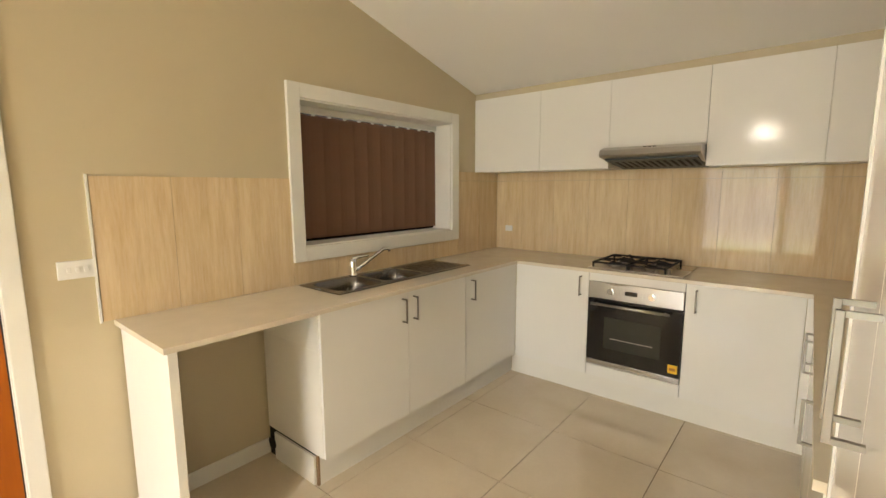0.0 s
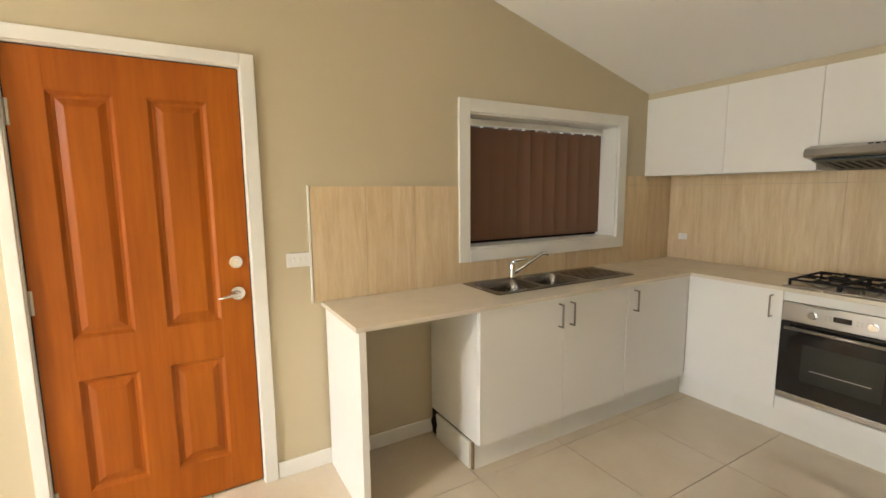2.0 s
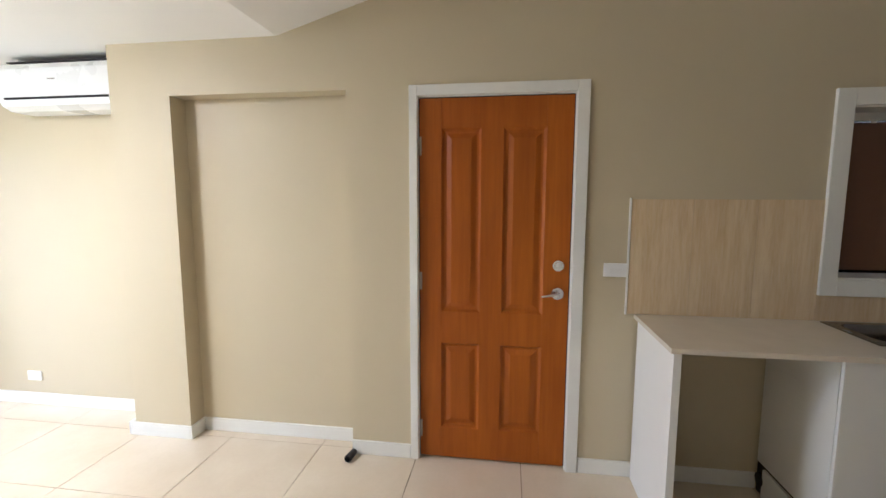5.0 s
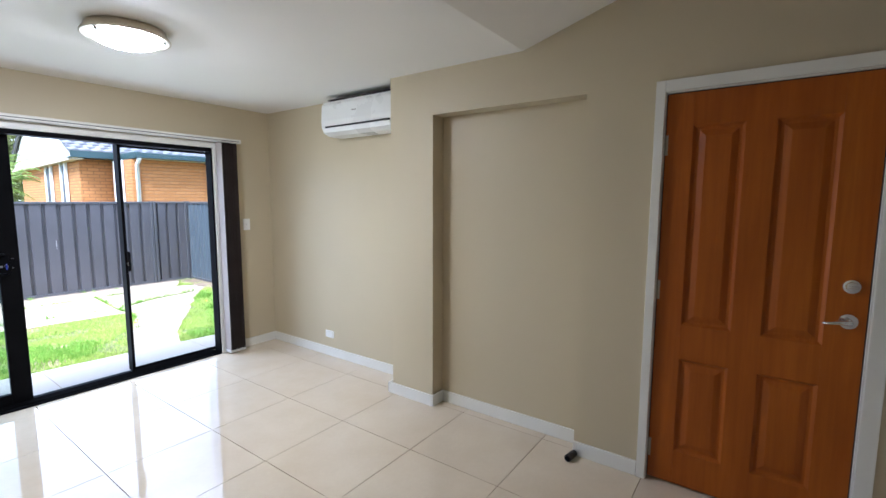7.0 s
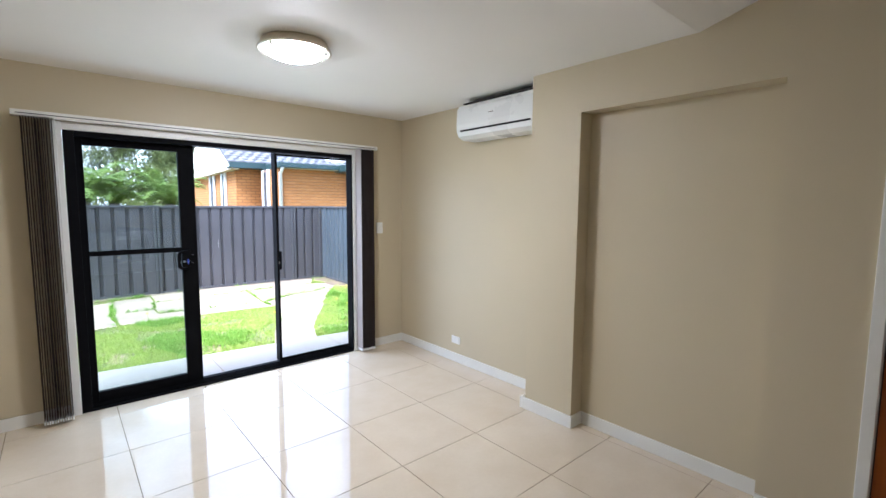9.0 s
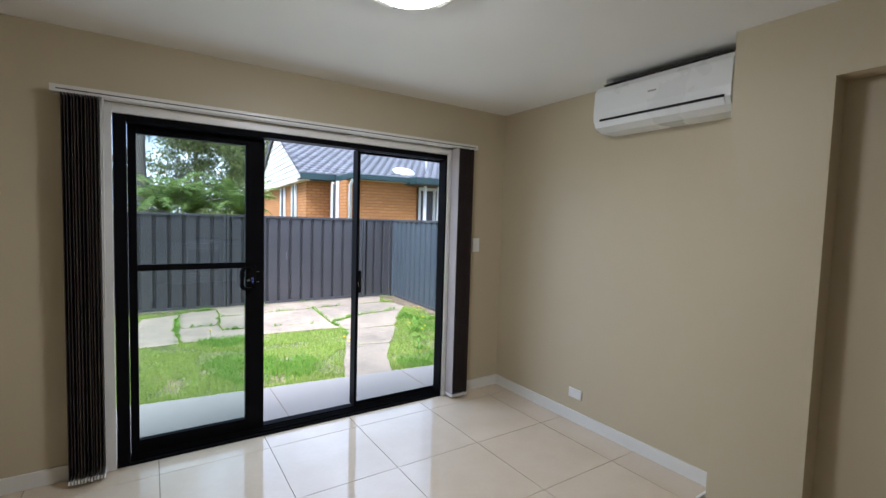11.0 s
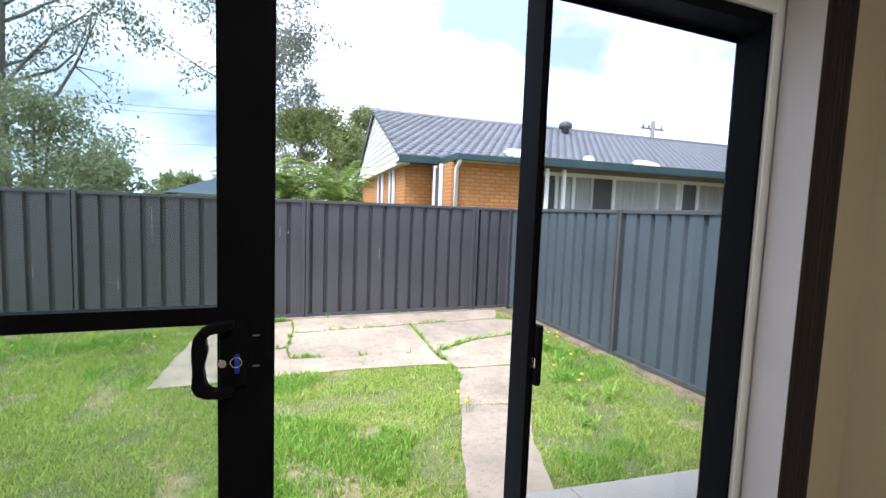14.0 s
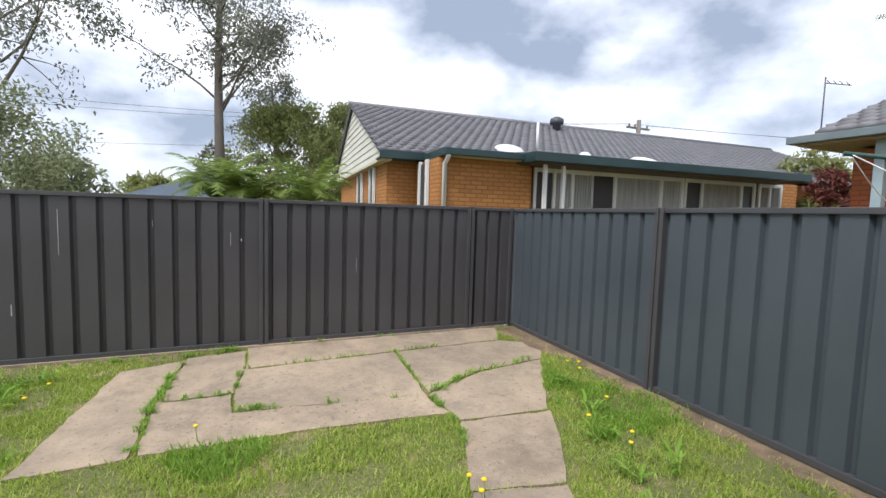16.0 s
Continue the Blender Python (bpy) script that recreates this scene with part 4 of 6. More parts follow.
# loose plinth end inside the appliance gap, with a pipe hole
k4 = thing("plinth_end", -1.78, 1.29, 0, "white plinth end board with a dark pipe hole", "plinth")
bm = bmesh.new()
part("board", boxm(-1.94, -1.580, 1.276, 1.290, 0.002, KZ - 0.012, 0.001), M["board"], k4)
part("pipe_hole", cyl(bmesh.new(), (-1.962, 1.284, 0.085), (-1.962, 1.272, 0.085), 0.034, n=20), M["dark"], k4, "dark drain hole")
# near-black sheet standing for the shade under the sink cabinet
part("shadow_gap", boxm(-2.012, -1.578, 1.291, 1.296, 0.0, KZ), M["dark"], k4)


# sink with two bowls, drainer and mixer tap
def sink():
    s = thing("kitchen_sink", -1.81, 2.07, TOP, "stainless steel sink with two bowls and a ribbed drainer", "sink")
    z = TOP + 0.0008
    zt = TOP + 0.006
    x0, x1, y0, y1 = -1.992, -1.628, 1.502, 2.640
    bowls = ((1.545, 1.865), (1.895, 2.205))
    bx0, bx1 = -1.958, -1.668
    bm = bmesh.new()
    box(bm, x0, bx0, y0, y1, z, zt, 0.002)
    box(bm, bx1, x1, y0, y1, z, zt, 0.002)
    box(bm, bx0, bx1, y0, bowls[0][0], z, zt)
    box(bm, bx0, bx1, bowls[0][1], bowls[1][0], z, zt)
    box(bm, bx0, bx1, bowls[1][1], y1, z, zt - 0.002)
    part("rim", bm, M["sinksteel"], s)
    for a, b in bowls:
        bm = bmesh.new()
        rings = []
        for inset, zz in ((0.0, zt), (0.004, zt - 0.004), (0.012, zt - 0.06), (0.022, zt - 0.150), (0.05, zt - 0.165)):
            ring = []
            r = 0.055
            for cx, cy, a0 in ((bx1 - inset - r, b - inset - r, 0), (bx0 + inset + r, b - inset - r, 90), (bx0 + inset + r, a + inset + r, 180), (bx1 - inset - r, a + inset + r, 270)):
                for q in range(5):
                    t = radians(a0 + q * 22.5)
                    ring.append(bm.verts.new((cx + r * math.cos(t), cy + r * math.sin(t), zz)))
            rings.append(ring)
        outer = [bm.verts.new((x, y, zt)) for x, y in ((bx1, b), (bx0, b), (bx0, a), (bx1, a))]
        for k in range(4):
            seg = rings[0][k * 5:k * 5 + 5]
            for q in range(4):
                bm.faces.new((outer[k], seg[q + 1], seg[q]))
            nx = rings[0][((k + 1) % 4) * 5]
            bm.faces.new((outer[k], outer[(k + 1) % 4], nx, seg[4]))
        for p, q in zip(rings, rings[1:]):
            for k in range(20):
                f = bm.faces.new((p[k], p[(k + 1) % 20], q[(k + 1) % 20], q[k]))
                f.smooth = True
        bm.faces.new(rings[-1])
        bowl = part("bowl", bm, M["sinksteel"], s, "deep steel bowl")
        part("drain", cyl(bmesh.new(), ((bx0 + bx1) / 2, (a + b) / 2, zt - 0.166), ((bx0 + bx1) / 2, (a + b) / 2, zt - 0.162), 0.040, 0.038, 24), M["chrome"], bowl)
    bm = bmesh.new()
    for i in range(9):
        x = bx0 + 0.02 + i * 0.031
        box(bm, x, x + 0.012, 2.255, 2.610 - 0.008 * abs(i - 4), zt - 0.002, zt + 0.0012, 0.0008)
    part("drainer_ribs", bm, M["sinksteel"], s)
    tp = thing("mixer_tap", -1.972, 1.875, TOP, "chrome single-lever kitchen mixer tap with swivel spout", "tap")
    cx, cy = -1.972, 1.875
    part("body", lathe(bmesh.new(), (cx, cy, TOP + 0.0061), [(0.026, 0), (0.026, 0.006), (0.021, 0.012), (0.021, 0.085), (0.018, 0.10), (0.008, 0.105)], 24), M["chrome"], tp)
    pts = [(cx + 0.012, cy + 0.012, TOP + 0.040), (cx + 0.035, cy + 0.060, TOP + 0.075), (cx + 0.075, cy + 0.125, TOP + 0.130), (cx + 0.100, cy + 0.165, TOP + 0.163), (cx + 0.115, cy + 0.190, TOP + 0.165), (cx + 0.120, cy + 0.198, TOP + 0.150)]
    part("spout", tube(bmesh.new(), pts, [0.012, 0.011, 0.010, 0.010, 0.010, 0.010], 12), M["chrome"], tp)
    pts = [(cx, cy, TOP + 0.105), (cx + 0.01, cy + 0.02, TOP + 0.118), (cx + 0.035, cy + 0.055, TOP + 0.124), (cx + 0.055, cy + 0.085, TOP + 0.128)]
    part("lever", tube(bmesh.new(), pts, [0.017, 0.012, 0.008, 0.005], 10), M["chrome"], tp)


sink()


# built-in oven
def oven():
    o = thing("oven", -0.655, 3.05, 0.245, "built-in stainless steel oven with black glass door", "oven")
    x0, x1, z0, z1 = -0.948, -0.364, 0.250, 0.832
    y = YD - 0.004
    part("body", boxm(x0 + 0.012, x1 - 0.012, y + 0.022, YN - 0.03, z0, z1), M["black"], o)
    part("control_panel", boxm(x0, x1, y, y + 0.02, 0.722, z1, 0.002), M["steel"], o, "brushed steel control panel")
    dr = part("oven_door", boxm(x0, x1, y - 0.006, y + 0.02, 0.292, 0.718, 0.003), M["blackglass"], o, "black glass oven door")
    part("viewing_pane", boxm(-0.835, -0.480, y - 0.0075, y - 0.0055, 0.385, 0.600, 0.0005), M["ovenpane"], dr)
    part("rack_line", boxm(-0.79, -0.525, y - 0.0085, y - 0.0072, 0.456, 0.460), M["nickel"], dr)
    bm = bmesh.new()
    cyl(bm, (-0.915, y - 0.042, 0.690), (-0.430, y - 0.042, 0.690), 0.009, n=14)
    for x in (-0.885, -0.46):
        cyl(bm, (x, y - 0.006, 0.690), (x, y - 0.042, 0.690), 0.006, n=10)
    part("door_handle", bm, M["nickel"], dr, "steel bar door handle")
    part("sticker", boxm(-0.430, -0.376, y - 0.0075, y - 0.0058, 0.318, 0.372), M["yellow"], dr, "yellow energy sticker")
    part("sticker_print", boxm(-0.420, -0.386, y - 0.0082, y - 0.0074, 0.335, 0.352), surf("sticker_print_ink", (0.45, 0.18, 0.02), 0.6), dr)
    part("lower_trim", boxm(x0, x1, y, y + 0.02, z0, 0.289, 0.002), M["steel"], o, "brushed steel lower trim")
    for x in (-0.800, -0.545):
        bm = cyl(bmesh.new(), (x, y, 0.776), (x, y - 0.006, 0.776), 0.023, 0.022, 24)
        cyl(bm, (x, y - 0.006, 0.776), (x, y - 0.026, 0.776), 0.018, 0.0165, 24)
        part("knob", bm, M["chrome"], o, "chrome control knob")
    part("display", boxm(-0.710, -0.632, y - 0.0015, y + 0.001, 0.764, 0.792), M["blackglass"], o, "dark clock display")
    for x in (-0.742, -0.722, -0.608, -0.590):
        for zz in (0.769, 0.786):
            part("button", cyl(bmesh.new(), (x, y, zz), (x, y - 0.003, zz), 0.0055, n=10), M["nickel"], o)
    fillers = []
    f = thing("filler_panel", -0.655, 3.05, 0.84, "white gloss filler panel above the oven", "panel", group="oven fillers")
    part("panel", boxm(-0.950, -0.362, YD, YD + 0.018, 0.836, TOP - TK - 0.004, 0.001), M["gloss"], f)
    fillers.append(f)
    f = thing("filler_panel", -0.655, 3.05, 0.169, "white gloss filler panel under the oven", "panel", group="oven fillers")
    part("panel", boxm(-0.950, -0.362, YD, YD + 0.018, KZ + 0.004, 0.246, 0.001), M["gloss"], f)
    fillers.append(f)
    for ob in (o, *fillers):
        ob.location.x += NX


oven()


# gas cooktop
def cooktop():
    c = thing("gas_cooktop", -0.68, 3.31, TOP, "stainless gas cooktop with four burners and black cast iron trivets", "cooktop")
    x0, x1, y0, y1 = -0.975, -0.385, 3.075, 3.535
    z = TOP + 0.001
    part("tray", boxm(x0, x1, y0, y1, z, z + 0.007, 0.003), M["steel"], c, "brushed steel tray")
    spots = ((-0.83, 3.21, 0.040), (-0.83, 3.43, 0.055), (-0.60, 3.43, 0.045), (-0.60, 3.22, 0.034))
    for bx, by, r in spots:
        b = part("burner", lathe(bmesh.new(), (bx, by, z + 0.007), [(r + 0.012, 0), (r + 0.010, 0.008), (r, 0.012), (r, 0.016)], 24), M["nickel"], c)
        part("burner_cap", lathe(bmesh.new(), (bx, by, z + 0.0232), [(r, 0), (r, 0.006), (r - 0.006, 0.009), (0.004, 0.010)], 24), M["iron"], b)
    for gx0, gx1 in ((-0.945, -0.720), (-0.710, -0.490)):
        bm = bmesh.new()
        h = z + 0.045
        s = 0.0055
        ya, yb = 3.10, 3.52
        xm = (gx0 + gx1) / 2
        for x in (gx0, gx1):
            box(bm, x - s, x + s, ya, yb, h - 2 * s, h, 0.001)
        for y in (ya, (ya + yb) / 2, yb):
            box(bm, gx0 + s, gx1 - s, y - s, y + s, h - 2 * s, h, 0.001)
        for y in (3.21, 3.43):
            for sx, sy in ((1, 0), (-1, 0)):
                ex = gx0 if sx < 0 else gx1
                box(bm, min(ex, xm + sx * 0.03), max(ex, xm + sx * 0.03), y - s, y + s, h - s, h + 0.004, 0.001)
            for sy in (1, -1):
                box(bm, xm - s, xm + s, min(y + sy * 0.03, y + sy * 0.10), max(y + sy * 0.03, y + sy * 0.10), h - s, h + 0.004, 0.001)
        for x in (gx0, gx1):
            for y in (ya, yb):
                box(bm, x - s, x + s, y - s, y + s, z + 0.007, h, 0.001)
        part("trivet", bm, M["iron"], c, "black cast iron trivet")
    for i in range(4):
        x, y = -0.70 + i * 0.075, 3.115
        part("knob", lathe(bmesh.new(), (x, y, z + 0.0071), [(0.017, 0), (0.017, 0.004), (0.013, 0.006), (0.012, 0.024), (0.003, 0.025)], 18), M["nickel"], c, "steel control knob")
    c.location.x += NX


cooktop()


# wall cabinets
def wall_unit(lo, hi, z0, label):
    c = thing("wall_cabinet", (lo + hi) / 2, 3.4, z0, label, "cabinet", group="kitchen wall cabinets")
    part("body", boxm(lo + 0.0005, hi - 0.0005, 3.272, YN - 0.001, z0, 2.172), M["board"], c)
    part("door", boxm(lo + 0.0012, hi - 0.0012, 3.250, 3.268, z0 - 0.002, 2.175, 0.0012), M["gloss"], c)


wall_unit(XW + 0.002, -1.452 + NX, 1.59, "white gloss wall cabinet with a plain door in the corner")
wall_unit(-1.452 + NX, -0.928 + NX, 1.59, "white gloss wall cabinet with a plain door")
wall_unit(-0.928 + NX, -0.342 + NX, 1.722, "short white gloss wall cabinet over the rangehood")
wall_unit(-0.342 + NX, 0.236, 1.59, "white gloss wall cabinet with a plain door")
wall_unit(0.236, 0.855, 1.59, "white gloss wall cabinet with a plain door")


# slide-out rangehood
def rangehood():
    r = thing("rangehood", -0.635, 3.35, 1.59, "stainless steel slide-out rangehood under a wall cabinet", "rangehood")
    x0, x1 = -0.926, -0.344
    bm = extrude_x(bmesh.new(), [(3.588, 1.600), (3.588, 1.718), (3.246, 1.718), (3.150, 1.700), (3.100, 1.685), (3.095, 1.662), (3.115, 1.652), (3.25, 1.622)], x0, x1)
    part("body", bm, M["steel"], r)
    part("slide_front", extrude_x(bmesh.new(), [(3.16, 1.722), (3.085, 1.700), (3.072, 1.668), (3.084, 1.656), (3.11, 1.651), (3.15, 1.70)], x0 - 0.004, x1 + 0.004), M["steel"], r, "polished steel front lip")
    filt = surf("teal_grey_filter", (0.030, 0.042, 0.045), 0.4, 0.7, spread=0.1)
    f = part("filter", extrude_x(bmesh.new(), [(3.125, 1.6455), (3.50, 1.5975), (3.50, 1.589), (3.125, 1.637)], x0 + 0.02, x1 - 0.02), filt, r, "dark grey grease filter")
    for i in range(12):
        x = x0 + 0.06 + i * 0.042
        part("filter_slot", extrude_x(bmesh.new(), [(3.20, 1.629), (3.42, 1.601), (3.42, 1.5975), (3.20, 1.6255)], x, x + 0.018), M["dark"], f)
    bm = bmesh.new()
    for i in range(3):
        box(bm, -0.665 + i * 0.028, -0.648 + i * 0.028, 3.105, 3.112, 1.709, 1.714)
    part("switches", bm, M["black"], r)
    r.location.x += NX


rangehood()


# tall pantry with double doors
def pantry():
    p = thing("pantry_cabinet", 0.55, 0.82, 0, "tall white gloss pantry cabinet with double doors", "cabinet")
    x = 0.275
    y0, y1, z1 = 0.50, 1.135, 2.30
    part("body", boxm(x + 0.02, XK - 0.002, y0, y1, 0.10, z1), M["board"], p)
    part("plinth", boxm(x + 0.06, XK - 0.002, y0, y1, 0, 0.10), M["board"], p)
    part("side_panel", boxm(x - 0.004, XK - 0.002, y1 + 0.001, y1 + 0.017, 0, z1, 0.001), M["gloss"], p)
    ym = 0.815
    for a, b, h in ((y0, ym, ym - 0.035), (ym, y1, ym + 0.035)):
        d = part("door", boxm(x, x + 0.018, a + 0.0015, b - 0.0015, 0.105, z1 - 0.002, 0.0012), M["gloss"], p)
        part("handle", pull(x, h, 1.245, 0.16, (-1, 0)), M["handle"], d, "satin nickel bar handle")


pantry()
wall_plate("power_outlet", -1.885, YN - 0.012, 1.100, 0.070, 0.050, (0, -1), "small white power outlet on the tiled splashback", (-0.016, 0.016))


# ---- outside ----
GZ = -0.088


def patch(pts, z0, z1, parent, material, name="slab", wob=0.012):
    """A cracked concrete slab with slightly uneven edges."""
    out = []
    k = len(pts)
    for i in range(k):
        a, b = Vector(pts[i]), Vector(pts[(i + 1) % k])
        n = max(2, int((b - a).length / 0.12))
        for q in range(n):
            p = a.lerp(b, q / n)
            out.append((p.x + random.uniform(-wob, wob), p.y + random.uniform(-wob, wob)))
    return part(name, prism(bmesh.new(), out, z0, z1), material, parent)


ground = setting("ground", boxm(-300, 300, -400, 200, -0.5, GZ - 0.10), M["turf"], "green lawn and soil reaching into the distance", "ground")
bm = bmesh.new()
nx, ny = 60, 40
gv = [[bm.verts.new((-3.95 + 10.9 * i / nx, -9.7 + 5.2 * j / ny, GZ - 0.012 + 0.014 * noise.noise((i * 0.35, j * 0.35, 0)))) for j in range(ny + 1)] for i in range(nx + 1)]
for i in range(nx):
    for j in range(ny):
        bm.faces.new((gv[i][j], gv[i + 1][j], gv[i + 1][j + 1], gv[i][j + 1]))
lawn = setting("lawn", bm, M["turf"], "patchy green lawn with bare soil", "lawn")



def patio_edge(x):
    """The patio runs out slightly askew to the house."""
    return -5.445 - 0.1035 * x


patio = setting("patio", prism(bmesh.new(), [(-3.55, -4.502), (6.7, -4.502), (6.7, patio_edge(6.7)), (-3.55, patio_edge(-3.55))], -0.30, -0.062), M["patio"], "pale grey concrete patio strip with tooled joints", "patio")
for x in (-2.95, -1.80, -0.555, 0.75):
    part("joint", boxm(x - 0.003, x + 0.003, patio_edge(x) + 0.01, -4.55, -0.0625, -0.0608), M["grout"], patio)

paving = thing("concrete_paving", -1.0, -8.2, GZ, "cracked weathered concrete slabs with weeds in the joints", "paving", kind="structure")
SLABS = [
    [(0.595, -7.37), (0.045, -7.385), (0.075, -8.19), (-0.03, -9.15), (0.44, -9.02)],
    [(0.010, -7.40), (-1.00, -7.385), (-1.95, -7.30), (-1.88, -7.55), (-1.90, -7.655), (-0.48, -7.825), (-0.46, -8.17), (0.040, -8.17)],
    [(0.040, -8.195), (-0.47, -8.20), (-0.545, -8.74), (-0.57, -9.34), (-0.05, -9.24)],
    [(-0.495, -7.840), (-1.90, -7.670), (-1.985, -8.83), (-0.560, -8.745), (-0.485, -8.20)],
    [(-0.570, -8.765), (-1.99, -8.850), (-3.28, -8.905), (-3.55, -9.43), (-0.585, -9.43)],
    [(-1.93, -7.725), (-2.53, -8.035), (-3.36, -8.165), (-3.72, -8.60), (-3.28, -8.885), (-2.005, -8.83)],
    [(-1.965, -7.180), (-1.965, -7.30), (-1.90, -7.60), (-1.935, -7.70), (-2.55, -8.005), (-3.34, -8.140), (-2.95, -7.55), (-2.68, -7.115)],
    [(-1.955, -7.160), (-2.675, -7.095), (-2.49, -6.73), (-2.20, -6.30), (-1.66, -6.42), (-1.80, -6.75)],
    [(-1.655, -6.400), (-2.19, -6.280), (-1.90, -5.75), (-1.72, -5.28), (-1.24, -5.34), (-1.45, -5.90)],
]
for pts in SLABS:
    patch(pts, GZ - 0.08, GZ + random.uniform(-0.002, 0.006), paving, M["concrete"])


def on_slab(x, y):
    for pts in SLABS:
        inside = False
        k = len(pts)
        for i in range(k):
            (xa, ya), (xb, yb) = pts[i], pts[(i + 1) % k]
            if (ya > y) != (yb > y) and x < (xb - xa) * (y - ya) / (yb - ya) + xa:
                inside = not inside
        if inside:
            return True
    return False


# steel sheet fence
def fence_bay(a, b, material, name="fence_panel", label="charcoal steel sheet fence bay with trapezoid ribs"):
    """One bay between posts at a and b."""
    a, b = Vector((*a, 0)), Vector((*b, 0))
    d = (b - a)
    length = d.length
    u = d.normalized()
    nrm = Vector((-u.y, u.x, 0))
    f = thing(name, a.x, a.y, GZ, label, "fence", group="fence bays")
    z0, z1 = GZ + 0.045, 1.445
    prof = []
    ribs = max(2, round((length - 0.07) / 0.2))
    pitch = (length - 0.07) / ribs
    for k in range(ribs):
        x = 0.035 + k * pitch
        for dx, dy in ((0.0, 0.0), (pitch - 0.058, 0.0), (pitch - 0.048, -0.036), (pitch - 0.016, -0.036)):
            prof.append((x + dx, dy))
    prof.append((length - 0.03, 0.0))
    bm = bmesh.new()
    lo = [bm.verts.new(a + u * p + nrm * q + Vector((0, 0, z0))) for p, q in prof]
    hi = [bm.verts.new(a + u * p + nrm * q + Vector((0, 0, z1))) for p, q in prof]
    lo2 = [bm.verts.new(a + u * p + nrm * (q - 0.003) + Vector((0, 0, z0))) for p, q in prof]
    hi2 = [bm.verts.new(a + u * p + nrm * (q - 0.003) + Vector((0, 0, z1))) for p, q in prof]
    for i in range(len(prof) - 1):
        bm.faces.new((lo[i], lo[i + 1], hi[i + 1], hi[i]))
        bm.faces.new((lo2[i + 1], lo2[i], hi2[i], hi2[i + 1]))
    part("sheet", bm, material, f)

    def rail(za, zb, half):
        bm = bmesh.new()
        box(bm, 0.02, length - 0.02, -half - 0.010, half - 0.010, za, zb, 0.004)
        bm.transform(Matrix.Translation(a) @ Matrix(((u.x, nrm.x, 0, 0), (u.y, nrm.y, 0, 0), (0, 0, 1, 0), (0, 0, 0, 1))))
        return bm
    part("top_rail", rail(1.432, 1.470, 0.026), M["fencerail"], f)
    part("bottom_rail", rail(GZ + 0.012, GZ + 0.056, 0.024), M["fencerail"], f)
    bm = bmesh.new()
    for s in (-0.026, 0.026):
        box(bm, s - 0.020, s + 0.020, -0.036, 0.030, GZ - 0.2, 1.474, 0.004)
    box(bm, -0.0055, 0.0055, -0.036, 0.006, GZ - 0.2, 1.465)
    bm.transform(Matrix.Translation(a) @ Matrix(((u.x, nrm.x, 0, 0), (u.y, nrm.y, 0, 0), (0, 0, 1, 0), (0, 0, 0, 1))))
    part("post", bm, M["fencerail"], f)


FY, FX = -9.49, -3.81
xs = [6.62, 4.18, 1.74, -0.735, -3.17]
for p, q in zip(xs, xs[1:]):
    fence_bay((q, FY), (p, FY), M["fence"])
fence_bay((FX + 0.02, FY), (-3.17, FY), M["fence"], label="short charcoal steel fence bay at the corner")
SIDE = [(FX, FY), (-3.735, -7.12), (-3.66, -4.75), (-3.585, -2.38), (-3.51, -0.01)]
for p, q in zip(SIDE, SIDE[1:]):
    fence_bay(q, p, M["fenceb"], label="slate grey steel sheet fence bay with trapezoid ribs")
fence_bay((6.64, FY), (6.64, -7.0), M["fence"])
fence_bay((6.64, -7.0), (6.64, -4.6), M["fence"])

# chalky scuff marks on the sheets and a bare soil strip at the foot of the fence
SCUFFS = ((0.985, 0.90, 1.31, 0.004), (1.33, 0.36, 0.46, 0.007), (-0.42, 0.98, 1.12, 0.004), (-0.52, 1.03, 1.055, 0.010), (-1.72, 0.68, 0.84, 0.003), (0.26, 1.16, 1.22, 0.003), (2.1, 0.5, 0.62, 0.004))
bays = [ob for ob in bpy.data.objects if ob.name.startswith("fence_panel") and abs(ob.location.y - FY) < 0.01]
for x, z0, z1, w in SCUFFS:
    bay = max((ob for ob in bays if ob.location.x <= x), key=lambda ob: ob.location.x)
    part("scuff", boxm(x - w / 2, x + w / 2, FY - 0.001, FY + 0.0025, z0, z1), M["chalk"], bay, "chalky white scuff mark")
q = random.Random(5)
bm = bmesh.new()
pts = [(FX + 0.02 + 0.0317 * (4.55 - 0.12 * k), -4.94 - 0.12 * k) for k in range(38)]
edge = [(x + 0.09 + 0.09 * q.random() + 0.10 * max(0, noise.noise((k * 0.3, 1, 0))) + (0.22 if k > 27 else 0), y) for k, (x, y) in enumerate(pts)]
rows = []
for (x0, y0), (x1, y1) in zip(pts, edge):
    rows.append([bm.verts.new((x0 + (x1 - x0) * u, y0, GZ + 0.012 * math.sin(math.pi * (0.5 + u * 0.5)) - 0.004 + 0.006 * q.random() - (0.06 if u == 1 else 0))) for u in (0, 0.33, 0.66, 1)])
for a, b in zip(rows, rows[1:]):
    for k in range(3):
        bm.faces.new((a[k], a[k + 1], b[k + 1], b[k]))
bmesh.ops.recalc_face_normals(bm, faces=bm.faces)
setting("soil_strip", bm, M["soil"], "bare brown soil along the fence base", "soil")
setting("fence_plinth", boxm(FX + 0.05, 6.4, FY - 0.05, FY + 0.035, GZ - 0.1, GZ + 0.013, 0.004), M["concrete"], "rough concrete strip under the fence", "plinth")


